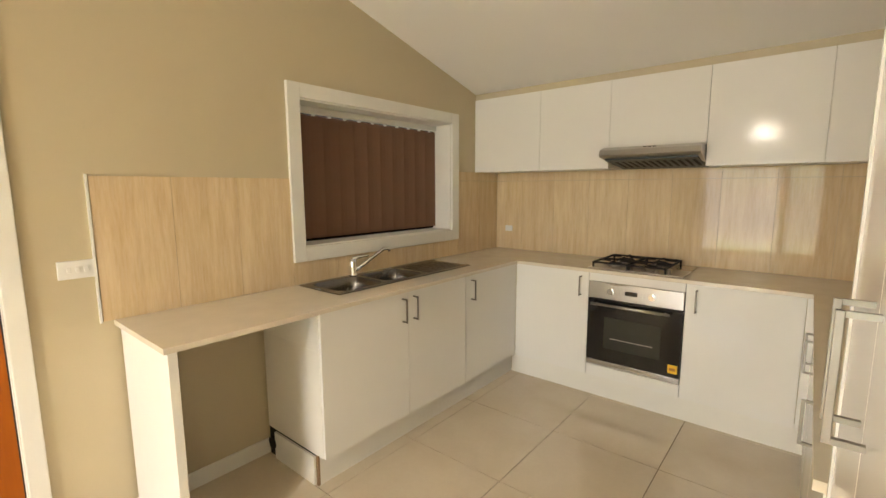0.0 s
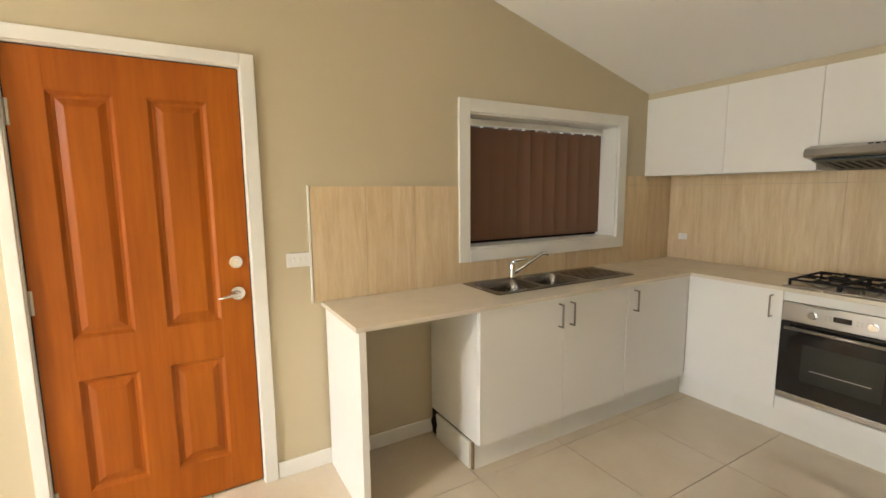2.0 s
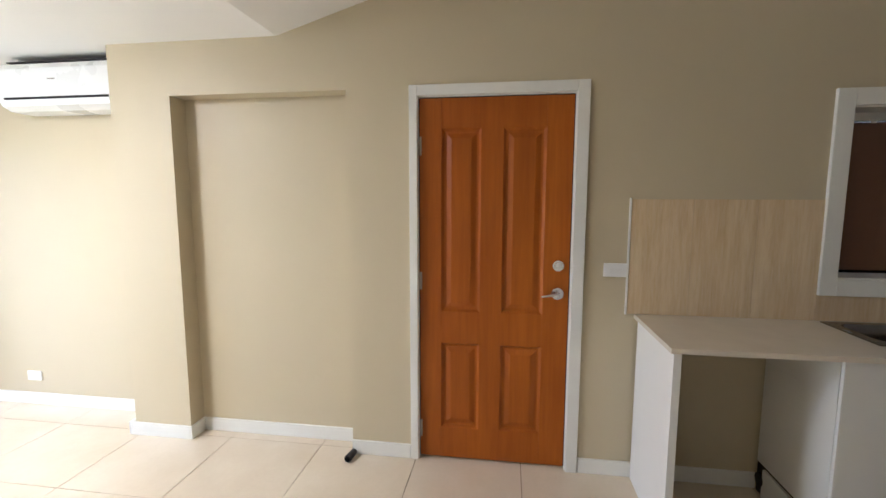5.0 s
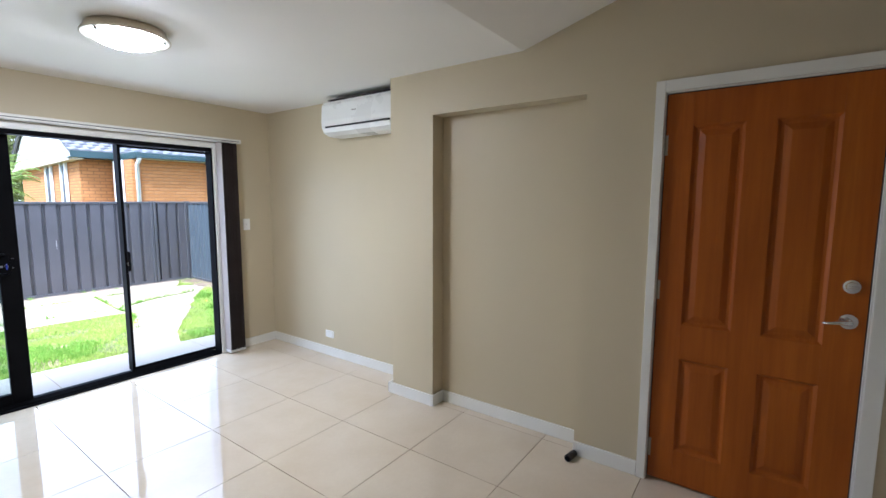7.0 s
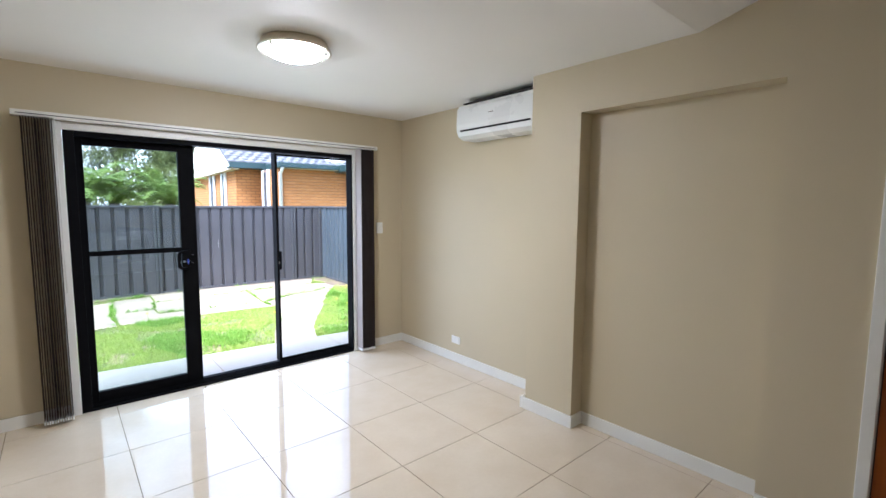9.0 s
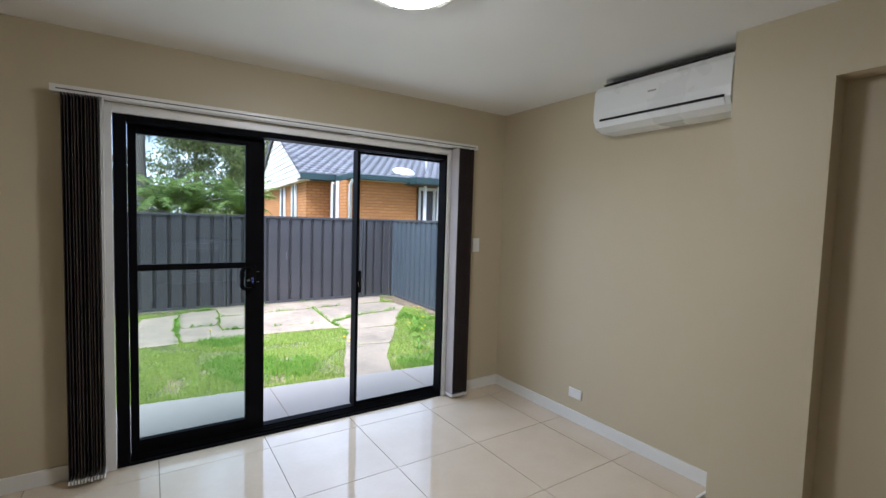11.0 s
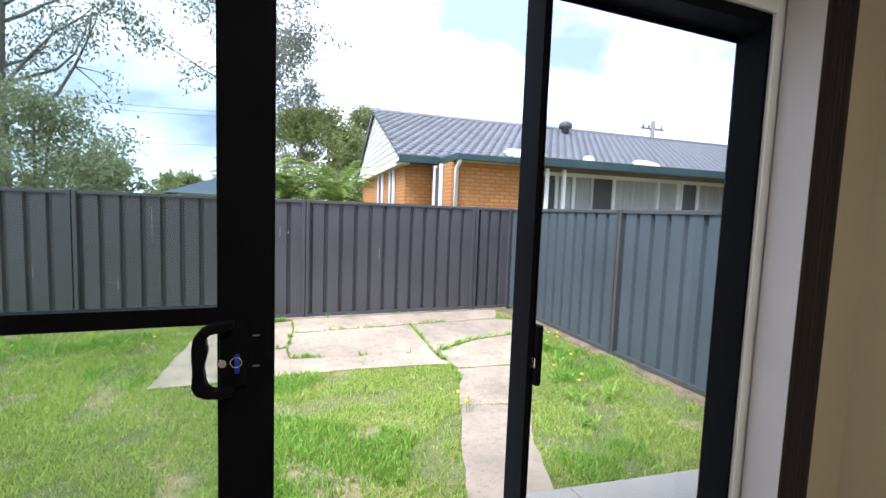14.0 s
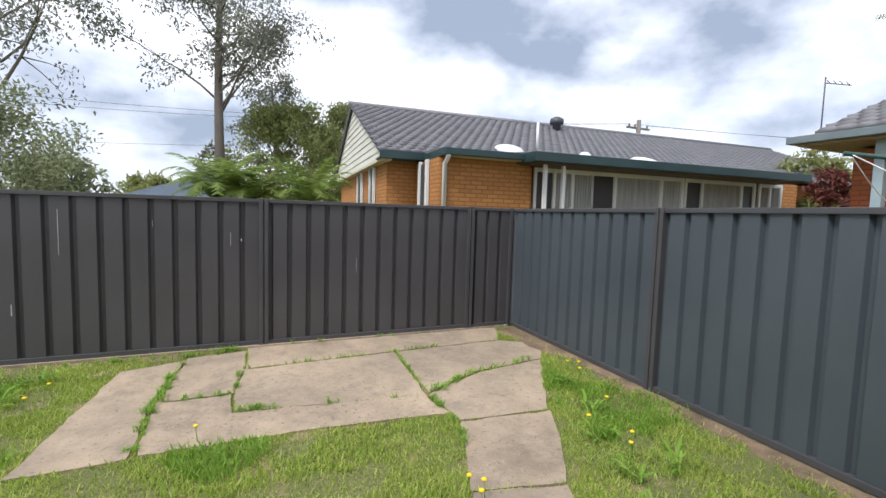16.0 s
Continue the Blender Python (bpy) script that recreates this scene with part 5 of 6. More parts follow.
# tan brick house over the back fence
def tile_field(x0, x1, ya, za, yb, zb, rows, pitch=0.25):
    """Wavy roof tiles in stepped rows from the ridge (ya, za) down to the eave (yb, zb)."""
    verts, faces = [], []
    steps = int(abs(x1 - x0) / (pitch / 6))
    dy, dz = (yb - ya) / rows, (zb - za) / rows
    ln = math.hypot(dy, dz)
    n_y, n_z = abs(dz) / ln * (1 if dy > 0 else -1), abs(dy) / ln
    for r in range(rows):
        base = len(verts)
        shift = (r % 2) * pitch * 0.5
        for k in range(steps + 1):
            x = x0 + (x1 - x0) * k / steps
            w = 0.018 * math.sin(2 * math.pi * (x + shift) / pitch) + 0.008 * math.sin(4 * math.pi * (x + shift) / pitch)
            for t, up in ((-0.05, 0.0), (1.0, 0.045), (1.0, -0.01)):
                h = up + (w if up >= 0 else 0)
                verts.append((x, ya + dy * (r + t) + n_y * h, za + dz * (r + t) + n_z * h))
        for k in range(steps):
            a, b = base + k * 3, base + k * 3 + 3
            faces.append((a, b, b + 1, a + 1))
            faces.append((a + 1, b + 1, b + 2, a + 2))
    return verts, faces


def window_unit(parent, edges, y, z0, z1, fills):
    """A white window facing the yard, its lights filled in turn."""
    x0, x1 = edges[0], edges[-1]
    w = part("window", boxm(x0, x1, y - 0.05, y - 0.045, z0, z1), M["insect"], parent)
    bm = bmesh.new()
    for x in edges:
        box(bm, x - 0.035, x + 0.035, y - 0.04, y + 0.02, z0, z1, 0.004)
    box(bm, x0 - 0.035, x1 + 0.035, y - 0.04, y + 0.018, z1 - 0.04, z1 + 0.05, 0.004)
    box(bm, x0 - 0.035, x1 + 0.035, y - 0.04, y + 0.018, z0 - 0.05, z0, 0.004)
    part("window_frame", bm, M["whitealu"], w, "white aluminium window frame")
    for i, fill in enumerate(fills):
        a, b = edges[i] + 0.03, edges[i + 1] - 0.03
        bm = bmesh.new()
        k = 24
        v0 = [bm.verts.new((a + (b - a) * q / k, y - 0.03 + (0.012 * math.sin(q * 1.7) if fill == "curtain" else 0), z0)) for q in range(k + 1)]
        v1 = [bm.verts.new((a + (b - a) * q / k, y - 0.03 + (0.012 * math.sin(q * 1.7 + 0.8) if fill == "curtain" else 0), z1)) for q in range(k + 1)]
        for q in range(k):
            bm.faces.new((v0[q], v0[q + 1], v1[q + 1], v1[q]))
        part("curtain" if fill == "curtain" else "pane", bm, M[fill], w)


def neighbour_house():
    h = thing("house", -8.0, -16.0, GZ, "tan brick house with grey tiled gable roof and teal fascias", "house")
    part("wall", boxm(-3.3, -3.1, -22.0, -13.9, -0.3, 2.62), M["brick"], h)
    part("wall", boxm(-3.77, -3.3, -14.1, -13.9, -0.3, 2.62), M["brick"], h)
    part("wall", boxm(-3.97, -3.77, -13.9, -12.36, -0.3, 2.46), M["brick"], h)
    part("wall", boxm(-5.78, -3.97, -12.56, -12.36, -0.3, 2.46), M["brick"], h)
    part("wall", boxm(-14.2, -5.78, -12.85, -12.62, -0.3, 2.46), M["brick"], h)
    part("wall", boxm(-21, -3.3, -22.0, -21.8, -0.3, 2.62), M["brick"], h)
    part("wall", boxm(-21, -20.8, -21.8, -13.9, -0.3, 2.62), M["brick"], h)
    part("wall", boxm(-20.8, -14.2, -14.1, -13.9, -0.3, 2.62), M["brick"], h)
    v, f = tile_field(-2.82, -20.6, -17.9, 4.52, -13.42, 2.66, 21)
    roof = tagged(sheet("roof", v, f, M["roof"], h, True), kind="stuff")
    v, f = tile_field(-2.82, -20.6, -17.9, 4.52, -22.6, 2.62, 21)
    tagged(sheet("roof", v, f, M["roof"], h, True), kind="stuff")
    part("ridge_capping", tube(bmesh.new(), [(-2.8, -17.9, 4.54), (-20.6, -17.9, 4.54)], 0.09, 8), M["roof"], h)
    bm = bmesh.new()
    for (xa, ya, za), (xb, yb, zb), (xc, yc, zc) in (((-20.6, -17.9, 4.52), (-20.6, -13.42, 2.66), (-20.9, -13.42, 2.66)), ((-20.6, -17.9, 4.52), (-20.9, -13.42, 2.66), (-20.9, -22.6, 2.62))):
        bm.faces.new([bm.verts.new(p) for p in ((xa, ya, za), (xb, yb, zb), (xc, yc, zc))])
    part("hip_end", bm, M["roof"], h)
    # clad gable
    gx = -2.93
    for i in range(12):
        z0 = 2.52 + i * 0.17
        z1 = min(z0 + 0.172, 4.46)
        bm = bmesh.new()

        def gy(z):
            k = max(0.0, (4.48 - z) / (4.48 - 2.60))
            return -17.9 + 4.38 * k, -17.9 - 4.60 * k
        a0, b0 = gy(max(z0, 2.60))
        a1, b1 = gy(z1)
        q = [bm.verts.new(p) for p in ((gx, a0, z0), (gx, b0, z0), (gx - 0.018, b1, z1), (gx - 0.018, a1, z1))]
        bm.faces.new(q)
        bk = [bm.verts.new(p) for p in ((gx - 0.06, a0, z0), (gx - 0.06, b0, z0), (gx - 0.06, b1, z1), (gx - 0.06, a1, z1))]
        bm.faces.new(bk[::-1])
        bm.faces.new((q[0], q[1], bk[1], bk[0]))
        part("cladding_board", bm, M["cladding"], h)
    bm = bmesh.new()
    for ya, za, yb, zb in ((-17.9, 4.48, -13.45, 2.62), (-17.9, 4.48, -22.55, 2.58)):
        tube(bm, [(-2.87, ya, za), (-2.87, yb, zb)], 0.04, 4)
    part("barge_board", bm, M["roof"], h)
    part("gable_soffit", boxm(-3.12, -2.90, -22.5, -13.5, 2.46, 2.52), M["eave"], h)
    bm = boxm(-3.85, -2.86, -13.50, -13.42, 2.50, 2.66, 0.006)
    box(bm, -3.85, -2.86, -13.90, -13.50, 2.50, 2.53)
    part("fascia", bm, M["teal"], h, "teal painted fascia")
    # skillion roof over the front rooms
    bm = bmesh.new()
    prof = [(-13.6, 2.72), (-12.10, 2.585), (-12.10, 2.52), (-13.6, 2.62)]
    extrude_x(bm, prof, -6.0, -3.82)
    part("skillion_roof", bm, M["roof"], h)
    bm = boxm(-6.0, -3.79, -12.12, -12.02, 2.47, 2.60, 0.012)
    box(bm, -3.87, -3.79, -13.6, -12.12, 2.47, 2.62, 0.01)
    part("gutter", bm, M["teal"], h, "dark teal gutter")
    part("soffit", boxm(-6.0, -3.87, -13.8, -12.12, 2.46, 2.475), M["eave"], h)
    bm = bmesh.new()
    extrude_x(bm, [(-13.7, 2.80), (-11.72, 2.60), (-11.72, 2.52), (-13.7, 2.62)], -13.13, -5.45)
    part("porch_roof", bm, M["roof"], h)
    bm = boxm(-13.13, -5.42, -11.74, -11.62, 2.42, 2.60, 0.012)
    box(bm, -5.52, -5.42, -12.6, -11.74, 2.42, 2.61, 0.01)
    part("porch_gutter", bm, M["teal"], h, "dark green porch gutter")
    part("porch_soffit", boxm(-13.13, -5.52, -12.7, -11.74, 2.405, 2.42), surf("brown_soffit", (0.09, 0.06, 0.045), 0.7), h)
    # downpipe
    bm = tube(bmesh.new(), [(-3.86, -12.06, 2.50), (-3.865, -12.12, 2.42), (-3.87, -12.30, 2.33), (-3.87, -12.31, -0.1)], 0.045, 8)
    part("downpipe", bm, M["whitealu"], h, "white painted downpipe")
    for x in (-5.85, -6.27):
        part("porch_post", boxm(x - 0.035, x + 0.035, -12.0, -11.93, -0.1, 2.42, 0.004), M["whitealu"], h)
    window_unit(h, (-7.38, -6.88, -6.42, -5.95), -12.5, 1.0, 2.36, ["curtain", "curtain", "insect"])
    window_unit(h, (-9.98, -9.34, -8.01, -7.38), -12.5, 1.0, 2.36, ["curtain", "curtain", "insect"])
    window_unit(h, (-12.40, -11.95, -10.62, -10.08), -12.5, 1.0, 2.36, ["insect", "curtain", "insect"])
    window_unit(h, (-13.39, -12.98, -12.60), -12.5, 1.0, 2.36, ["curtain", "curtain"])
    # side window and clad window bays in the gable wall
    for ya, yb, x in ((-13.45, -12.95, -3.755), (-15.6, -15.1, -3.085), (-17.6, -16.9, -3.085)):
        w = part("window", boxm(x, x + 0.03, ya, yb, 0.9, 2.40), M["insect"], h)
        bm = bmesh.new()
        for y in (ya, yb):
            box(bm, x, x + 0.06, y - 0.06, y + 0.06, 0.85, 2.46, 0.004)
        part("window_frame", bm, M["whitealu"], w)
    # roof fittings
    def on_roof(y):
        return 4.52 + (y + 17.9) / (-13.42 + 17.9) * (2.66 - 4.52)
    bm = lathe(bmesh.new(), (-9.55, -17.3, on_roof(-17.3) - 0.08), [(0.13, 0), (0.13, 0.26), (0.22, 0.28), (0.235, 0.36), (0.21, 0.46), (0.10, 0.52), (0.02, 0.53)], 20)
    part("roof_vent", bm, surf("vent_grey", (0.06, 0.065, 0.075), 0.5), h, "dark whirlybird roof vent")
    for x, y, r in ((-6.15, -14.1, 0.36), (-8.35, -14.1, 0.16), (-10.25, -14.0, 0.42)):
        z = on_roof(y)
        bm = lathe(bmesh.new(), (0, 0, 0), [(r, 0), (r, 0.05), (r * 0.8, 0.11), (r * 0.4, 0.145), (0.01, 0.15)], 20)
        bm.transform(Matrix.Translation((x, y, z)) @ Matrix.Rotation(radians(-20), 4, "X"))
        part("skylight", bm, M["whitealu"], h, "white domed skylight")
    part("flue", cyl(bmesh.new(), (-7.16, -14.5, on_roof(-14.5) - 0.05), (-7.16, -14.5, 3.80), 0.035, n=10), M["whitealu"], h, "white roof pipe")

    # the house stands slightly askew to the fence
    turn = radians(-3.9)
    h.rotation_euler = (0, 0, turn)
    c, n = math.cos(turn), math.sin(turn)
    dx, dy = -8.0 + 3.0, -16.0 + 13.4
    h.location = (-3.19 + dx * c - dy * n, -13.4 + dx * n + dy * c, GZ)


neighbour_house()


# orange brick house beyond the side fence
def side_house():
    h = thing("house", -12.0, -5.0, GZ, "orange brick house with dark tiled hip roof and grey gutter", "house")
    part("wall", boxm(-14.0, -9.6, -8.85, -8.65, -0.3, 2.62), M["redbrick"], h)
    part("wall", boxm(-9.8, -9.6, -8.65, 2.0, -0.3, 2.62), M["redbrick"], h)
    part("wall", boxm(-14.0, -9.8, 1.8, 2.0, -0.3, 2.62), M["redbrick"], h)
    part("wall", boxm(-14.0, -13.8, -8.65, 1.8, -0.3, 2.62), M["redbrick"], h)
    ex0, ex1, ey0, ey1, ez = -14.6, -8.9, -9.35, 2.8, 2.82
    top = ((-11.75, -6.5, 3.98), (-11.75, 0.0, 3.98))
    bm = bmesh.new()
    c = [bm.verts.new(p) for p in ((ex1, ey0, ez), (ex1, ey1, ez), (ex0, ey1, ez), (ex0, ey0, ez))]
    t = [bm.verts.new(p) for p in top]
    bm.faces.new((c[0], c[1], t[1], t[0]))
    bm.faces.new((c[1], c[2], t[1]))
    bm.faces.new((c[2], c[3], t[0], t[1]))
    bm.faces.new((c[3], c[0], t[0]))
    part("roof", bm, M["roof"], h)
    v, f = tile_field(ey0 + 0.3, ey1 - 3.2, ex1 - 2.6, 3.86, ex1 + 0.06, 2.86, 9)
    v = [(b, a, c) for a, b, c in v]
    f = [q[::-1] for q in f]
    tagged(sheet("roof_tiles", v, f, M["roof"], h, True), kind="stuff")
    bm = boxm(ex1 - 0.02, ex1 + 0.10, ey0 - 0.1, ey1, ez - 0.10, ez + 0.02, 0.012)
    box(bm, ex0, ex1 - 0.02, ey0 - 0.1, ey0 + 0.02, ez - 0.10, ez + 0.02, 0.012)
    part("gutter", bm, surf("grey_gutter", (0.16, 0.20, 0.21), 0.4, spread=0.1), h, "grey metal gutter")
    part("soffit", boxm(ex0, ex1 - 0.02, ey0 + 0.02, ey1, ez - 0.14, ez - 0.10), surf("tan_soffit", (0.30, 0.22, 0.14), 0.7), h)
    part("post", boxm(-9.25, -9.12, -8.38, -8.25, -0.1, 2.70, 0.006), surf("pale_blue_post", (0.32, 0.40, 0.44), 0.5, spread=0.08), h, "pale blue timber post")
    bm = cyl(bmesh.new(), (-9.1, -9.1, 2.75), (-9.1, -9.1, 3.80), 0.011, n=8)
    tube(bm, [(-9.1, -9.1, 3.70), (-9.12, -8.75, 3.58)], 0.008, 6)
    for k in range(4):
        u = 0.15 + k * 0.25
        tube(bm, [(-9.16, -9.1 + 0.35 * u, 3.70 - 0.12 * u), (-9.04, -9.1 + 0.35 * u, 3.74 - 0.12 * u)], 0.005, 5)
    part("antenna", bm, M["wire"], h, "thin television antenna mast")
    h.location += Vector((-0.16, 0.25, 0.0))


side_house()


# rotary clothes line next door
def clothes_line():
    c = thing("clothes_line", -6.95, -5.85, GZ, "green rotary clothes line with slack white cords", "clothes line")
    green = surf("dark_green_enamel", (0.02, 0.07, 0.05), 0.4)
    part("post", cyl(bmesh.new(), (-6.95, -5.85, GZ - 0.2), (-6.95, -5.85, 1.95), 0.035, n=12), green, c)
    tips = []
    for a in (45, 135, 225, 315):
        tip = (-6.95 + 1.75 * math.cos(radians(a)), -5.85 + 1.75 * math.sin(radians(a)), 2.06)
        tips.append(Vector(tip))
        bm = tube(bmesh.new(), [(-6.95, -5.85, 1.84), ((-6.95 * 2 + tip[0]) / 3, (-5.85 * 2 + tip[1]) / 3, 1.90), tip], 0.022, 8)
        part("arm", bm, green, c)
        part("brace", tube(bmesh.new(), [(-6.95, -5.85, 1.35), (-6.95 + (tip[0] + 6.95) * 0.45, -5.85 + (tip[1] + 5.85) * 0.45, 1.92)], 0.012, 6), green, c)
    hub = Vector((-6.95, -5.85, 1.9))
    for k in range(4):
        a, b = tips[k], tips[(k + 1) % 4]
        for u in (0.35, 0.55, 0.76, 0.97):
            p, q = hub.lerp(a, u), hub.lerp(b, u)
            sag = 0.34 + 0.18 * u
            pts = [p.lerp(q, i / 8) - Vector((0, 0, sag * math.sin(math.pi * i / 8))) for i in range(9)]
            part("cord", tube(bmesh.new(), pts, 0.005, 5), M["rope"], c, "white line cord")
    c.location += Vector((-0.10, 0.20, 0.0))


clothes_line()


# trees and shrubs
def leaf_cloud(centres, per, size, spread, seed, droop=0.3):
    """Small bent leaf sprays round the given centres."""
    rng = np.random.default_rng(seed)
    verts, faces = [], []
    for c, r in centres:
        n = int(per * (r / spread) ** 2) + 4
        for _ in range(n):
            d = rng.normal(size=3)
            d /= np.linalg.norm(d) + 1e-6
            p = np.array(c) + d * r * (0.35 + 0.75 * rng.random()) * np.array((1, 1, 0.75))
            u = rng.normal(size=3)
            u[2] -= droop
            u /= np.linalg.norm(u)
            w = np.cross(u, rng.normal(size=3))
            w /= np.linalg.norm(w) + 1e-6
            ln, wd = size * (0.6 + 0.9 * rng.random()), size * 0.22 * (0.7 + 0.6 * rng.random())
            i = len(verts)
            mid = p + u * ln * 0.5 + np.cross(u, w) * ln * 0.08
            verts += [tuple(p), tuple(mid - w * wd), tuple(p + u * ln), tuple(mid + w * wd)]
            faces.append((i, i + 1, i + 2, i + 3))
    return verts, faces


def gum_tree(name, x, y, height, r0, lean, seed, label, first=0.35, limbs=9, reach=3.2, leaf=0.34, per=46, limb_bias=None):
    rng = random.Random(seed)
    t = thing(name, x, y, GZ, label, "tree")
    bm = bmesh.new()
    pts = [Vector((x + lean * (q ** 1.5) + 0.10 * math.sin(q * 5 + seed), y + 0.10 * math.sin(q * 4), GZ - 0.1 + height * q)) for q in [k / 10 for k in range(11)]]
    rad = [r0 * (1 - 0.75 * k / 10) for k in range(11)]
    tube(bm, pts, rad, 10)
    ends = []
    for k in range(limbs):
        q = first + (0.97 - first) * k / max(1, limbs - 1)
        i = min(9, int(q * 10))
        base = pts[i].lerp(pts[i + 1], q * 10 - i)
        a = rng.uniform(0, 6.28) if limb_bias is None else limb_bias + rng.uniform(-0.8, 0.8)
        ln = reach * (1.15 - 0.75 * (q - first) / (1 - first)) * rng.uniform(0.75, 1.15)
        d = Vector((math.cos(a), 0.6 * math.sin(a), rng.uniform(0.35, 0.75)))
        cur, rr = base.copy(), max(0.025, rad[i] * 0.3)
        line, rl = [cur.copy()], [rr]
        for s in range(5):
            d = (d + Vector((rng.uniform(-0.35, 0.35), rng.uniform(-0.35, 0.35), rng.uniform(-0.2, 0.3)))).normalized()
            cur = cur + d * ln / 5
            line.append(cur.copy())
            rl.append(rr * (1 - 0.17 * (s + 1)))
            if s >= 1:
                for _ in range(2):
                    off = Vector((rng.uniform(-1, 1), rng.uniform(-1, 1), rng.uniform(-0.7, 0.6))) * reach * 0.26
                    tip = cur + off
                    tube(bm, [cur, cur.lerp(tip, 0.5) + Vector((0, 0, 0.08)), tip], [rr * 0.3, rr * 0.18, 0.010], 5)
                    ends.append((tuple(tip), reach * rng.uniform(0.12, 0.24)))
        tube(bm, line, rl, 6)
    part("trunk", bm, M["bark"], t, "pale grey bark trunk and limbs")
    v, f = leaf_cloud(ends, per, leaf, reach * 0.18, seed, 0.9)
    sheet("crown", v, f, M["gumleaf"], t)


gum_tree("gum_tree", 0.70, -28.05, 15.5, 0.27, -0.3, 5, "tall gum tree with grey trunk and sparse olive crown", first=0.37, limbs=26, reach=4.5, leaf=0.19, per=58)
gum_tree("gum_tree", 10.20, -27.34, 15.0, 0.40, -0.8, 11, "spreading gum tree with fine drooping grey-green foliage", first=0.28, limbs=18, reach=6.1, leaf=0.19, per=62)
gum_tree("gum_tree", -2.08, -32.97, 9.0, 0.22, 0.2, 21, "smaller gum tree with sparse crown behind the house", first=0.3, limbs=10, reach=2.4, leaf=0.2, per=40)


def shrub(name, x, y, rx, ry, top, material, seed, label, leaf=0.28, n=60, base=0.0, per=60):
    rng = random.Random(seed)
    t = thing(name, x, y, GZ, label, "tree" if "tree" in name else "shrub")
    bm = bmesh.new()
    ends = []
    for k in range(n):
        a, q = rng.uniform(0, 6.28), rng.random()
        zz = base + (top - base) * (0.12 + 0.86 * rng.random())
        k2 = (zz - base) / (top - base)
        wide = math.sqrt(max(0.05, 1 - (abs(k2 - 0.45) / 0.58) ** 2))
        rr = math.sqrt(q) * wide
        ends.append(((x + rx * rr * math.cos(a), y + ry * rr * math.sin(a), zz), rx * rng.uniform(0.16, 0.30)))
    for k in range(6):
        e = ends[k * 3][0]
        tube(bm, [(x + rng.uniform(-0.2, 0.2), y, GZ - 0.1), ((x + e[0]) / 2, (y + e[1]) / 2, e[2] * 0.5), e], [0.09, 0.05, 0.015], 6)
    part("stem", bm, M["bark"], t)
    v, f = leaf_cloud(ends, per, leaf, rx * 0.22, seed)
    sheet("crown", v, f, material, t)


shrub("bushy_tree", 6.40, -20.72, 2.7, 2.0, 4.7, M["olive"], 3, "dense grey-green bushy tree behind the fence", 0.15, 70, per=130)
shrub("bushy_tree", 9.46, -18.81, 2.4, 2.0, 4.2, M["olive"], 31, "dense grey-green bushy tree behind the fence", 0.15, 65, per=130)
shrub("bushy_tree", -2.65, -28.95, 3.1, 2.2, 6.5, M["bushleaf"], 4, "dense dark green tree beside the house", 0.20, 120, per=140)
shrub("bushy_tree", -6.41, -30.83, 2.6, 2.2, 7.5, M["bushleaf"], 6, "dense green tree rising behind the gable", 0.20, 110, per=140)
shrub("bushy_tree", 7.20, -50.26, 2.6, 2.0, 3.9, M["bushleaf"], 7, "round dark tree far off", 0.45, 50, per=50)
shrub("bushy_tree", 2.24, -52.11, 2.6, 2.0, 5.2, M["gumleaf"], 8, "grey-green tree far off", 0.45, 50, per=50)
shrub("bushy_tree", 1.62, -46.08, 2.2, 2.0, 6.4, M["gumleaf"], 9, "grey-green tree far off", 0.40, 50, per=50)
shrub("bushy_tree", 12.28, -44.41, 3.6, 2.6, 4.6, M["olive"], 17, "grey-green tree far off", 0.45, 60, per=50)
shrub("green_shrub", -17.58, -13.08, 1.3, 1.2, 3.7, M["bushleaf"], 12, "bright green shrub beside the house", 0.22, 40)
shrub("red_shrub", -15.83, -11.54, 1.0, 0.9, 2.95, M["redleaf"], 13, "red-leaved shrub beside the house", 0.20, 36)
shrub("cypress_tree", -31.01, -27.08, 0.8, 0.8, 7.0, M["bushleaf"], 14, "dark green cypress tip above the roof", 0.3, 40)


def palm(x, y, z, n, length, seed, label, trunk=0.0):
    rng = random.Random(seed)
    t = thing("palm", x, y, GZ, label, "palm", group="palms behind the fence")
    part("stem", cyl(bmesh.new(), (x, y, GZ - 0.1), (x, y, z), 0.12 if trunk == 0 else trunk, n=10), M["bark"], t)
    for k in range(n):
        a = k * 2.4 + rng.uniform(-0.3, 0.3)
        up = rng.uniform(0.8, 1.85)
        pts = []
        for s in range(9):
            q = s / 8
            pts.append(Vector((x + math.cos(a) * length * q * 0.8, y + math.sin(a) * length * q * 0.8, z + length * (up * q - 0.95 * q * q))))
        verts, faces = [], []
        for s in range(1, 9):
            for half in range(3):
                p = pts[s - 1].lerp(pts[s], half / 3)
                d = (pts[s] - pts[s - 1]).normalized()
                side = d.cross(Vector((0, 0, 1))).normalized()
                ll = length * 0.24 * (1 - abs(s / 8 - 0.45)) * rng.uniform(0.8, 1.1)
                for sg in (1, -1):
                    tip = p + side * sg * ll + d * ll * 0.55 + Vector((0, 0, -ll * rng.uniform(0.15, 0.5)))
                    i = len(verts)
                    w = d * 0.022
                    verts += [tuple(p - w), tuple(p + w), tuple(tip)]
                    faces.append((i, i + 1, i + 2))
        sheet("frond", verts, faces, M["palmleaf"], t)


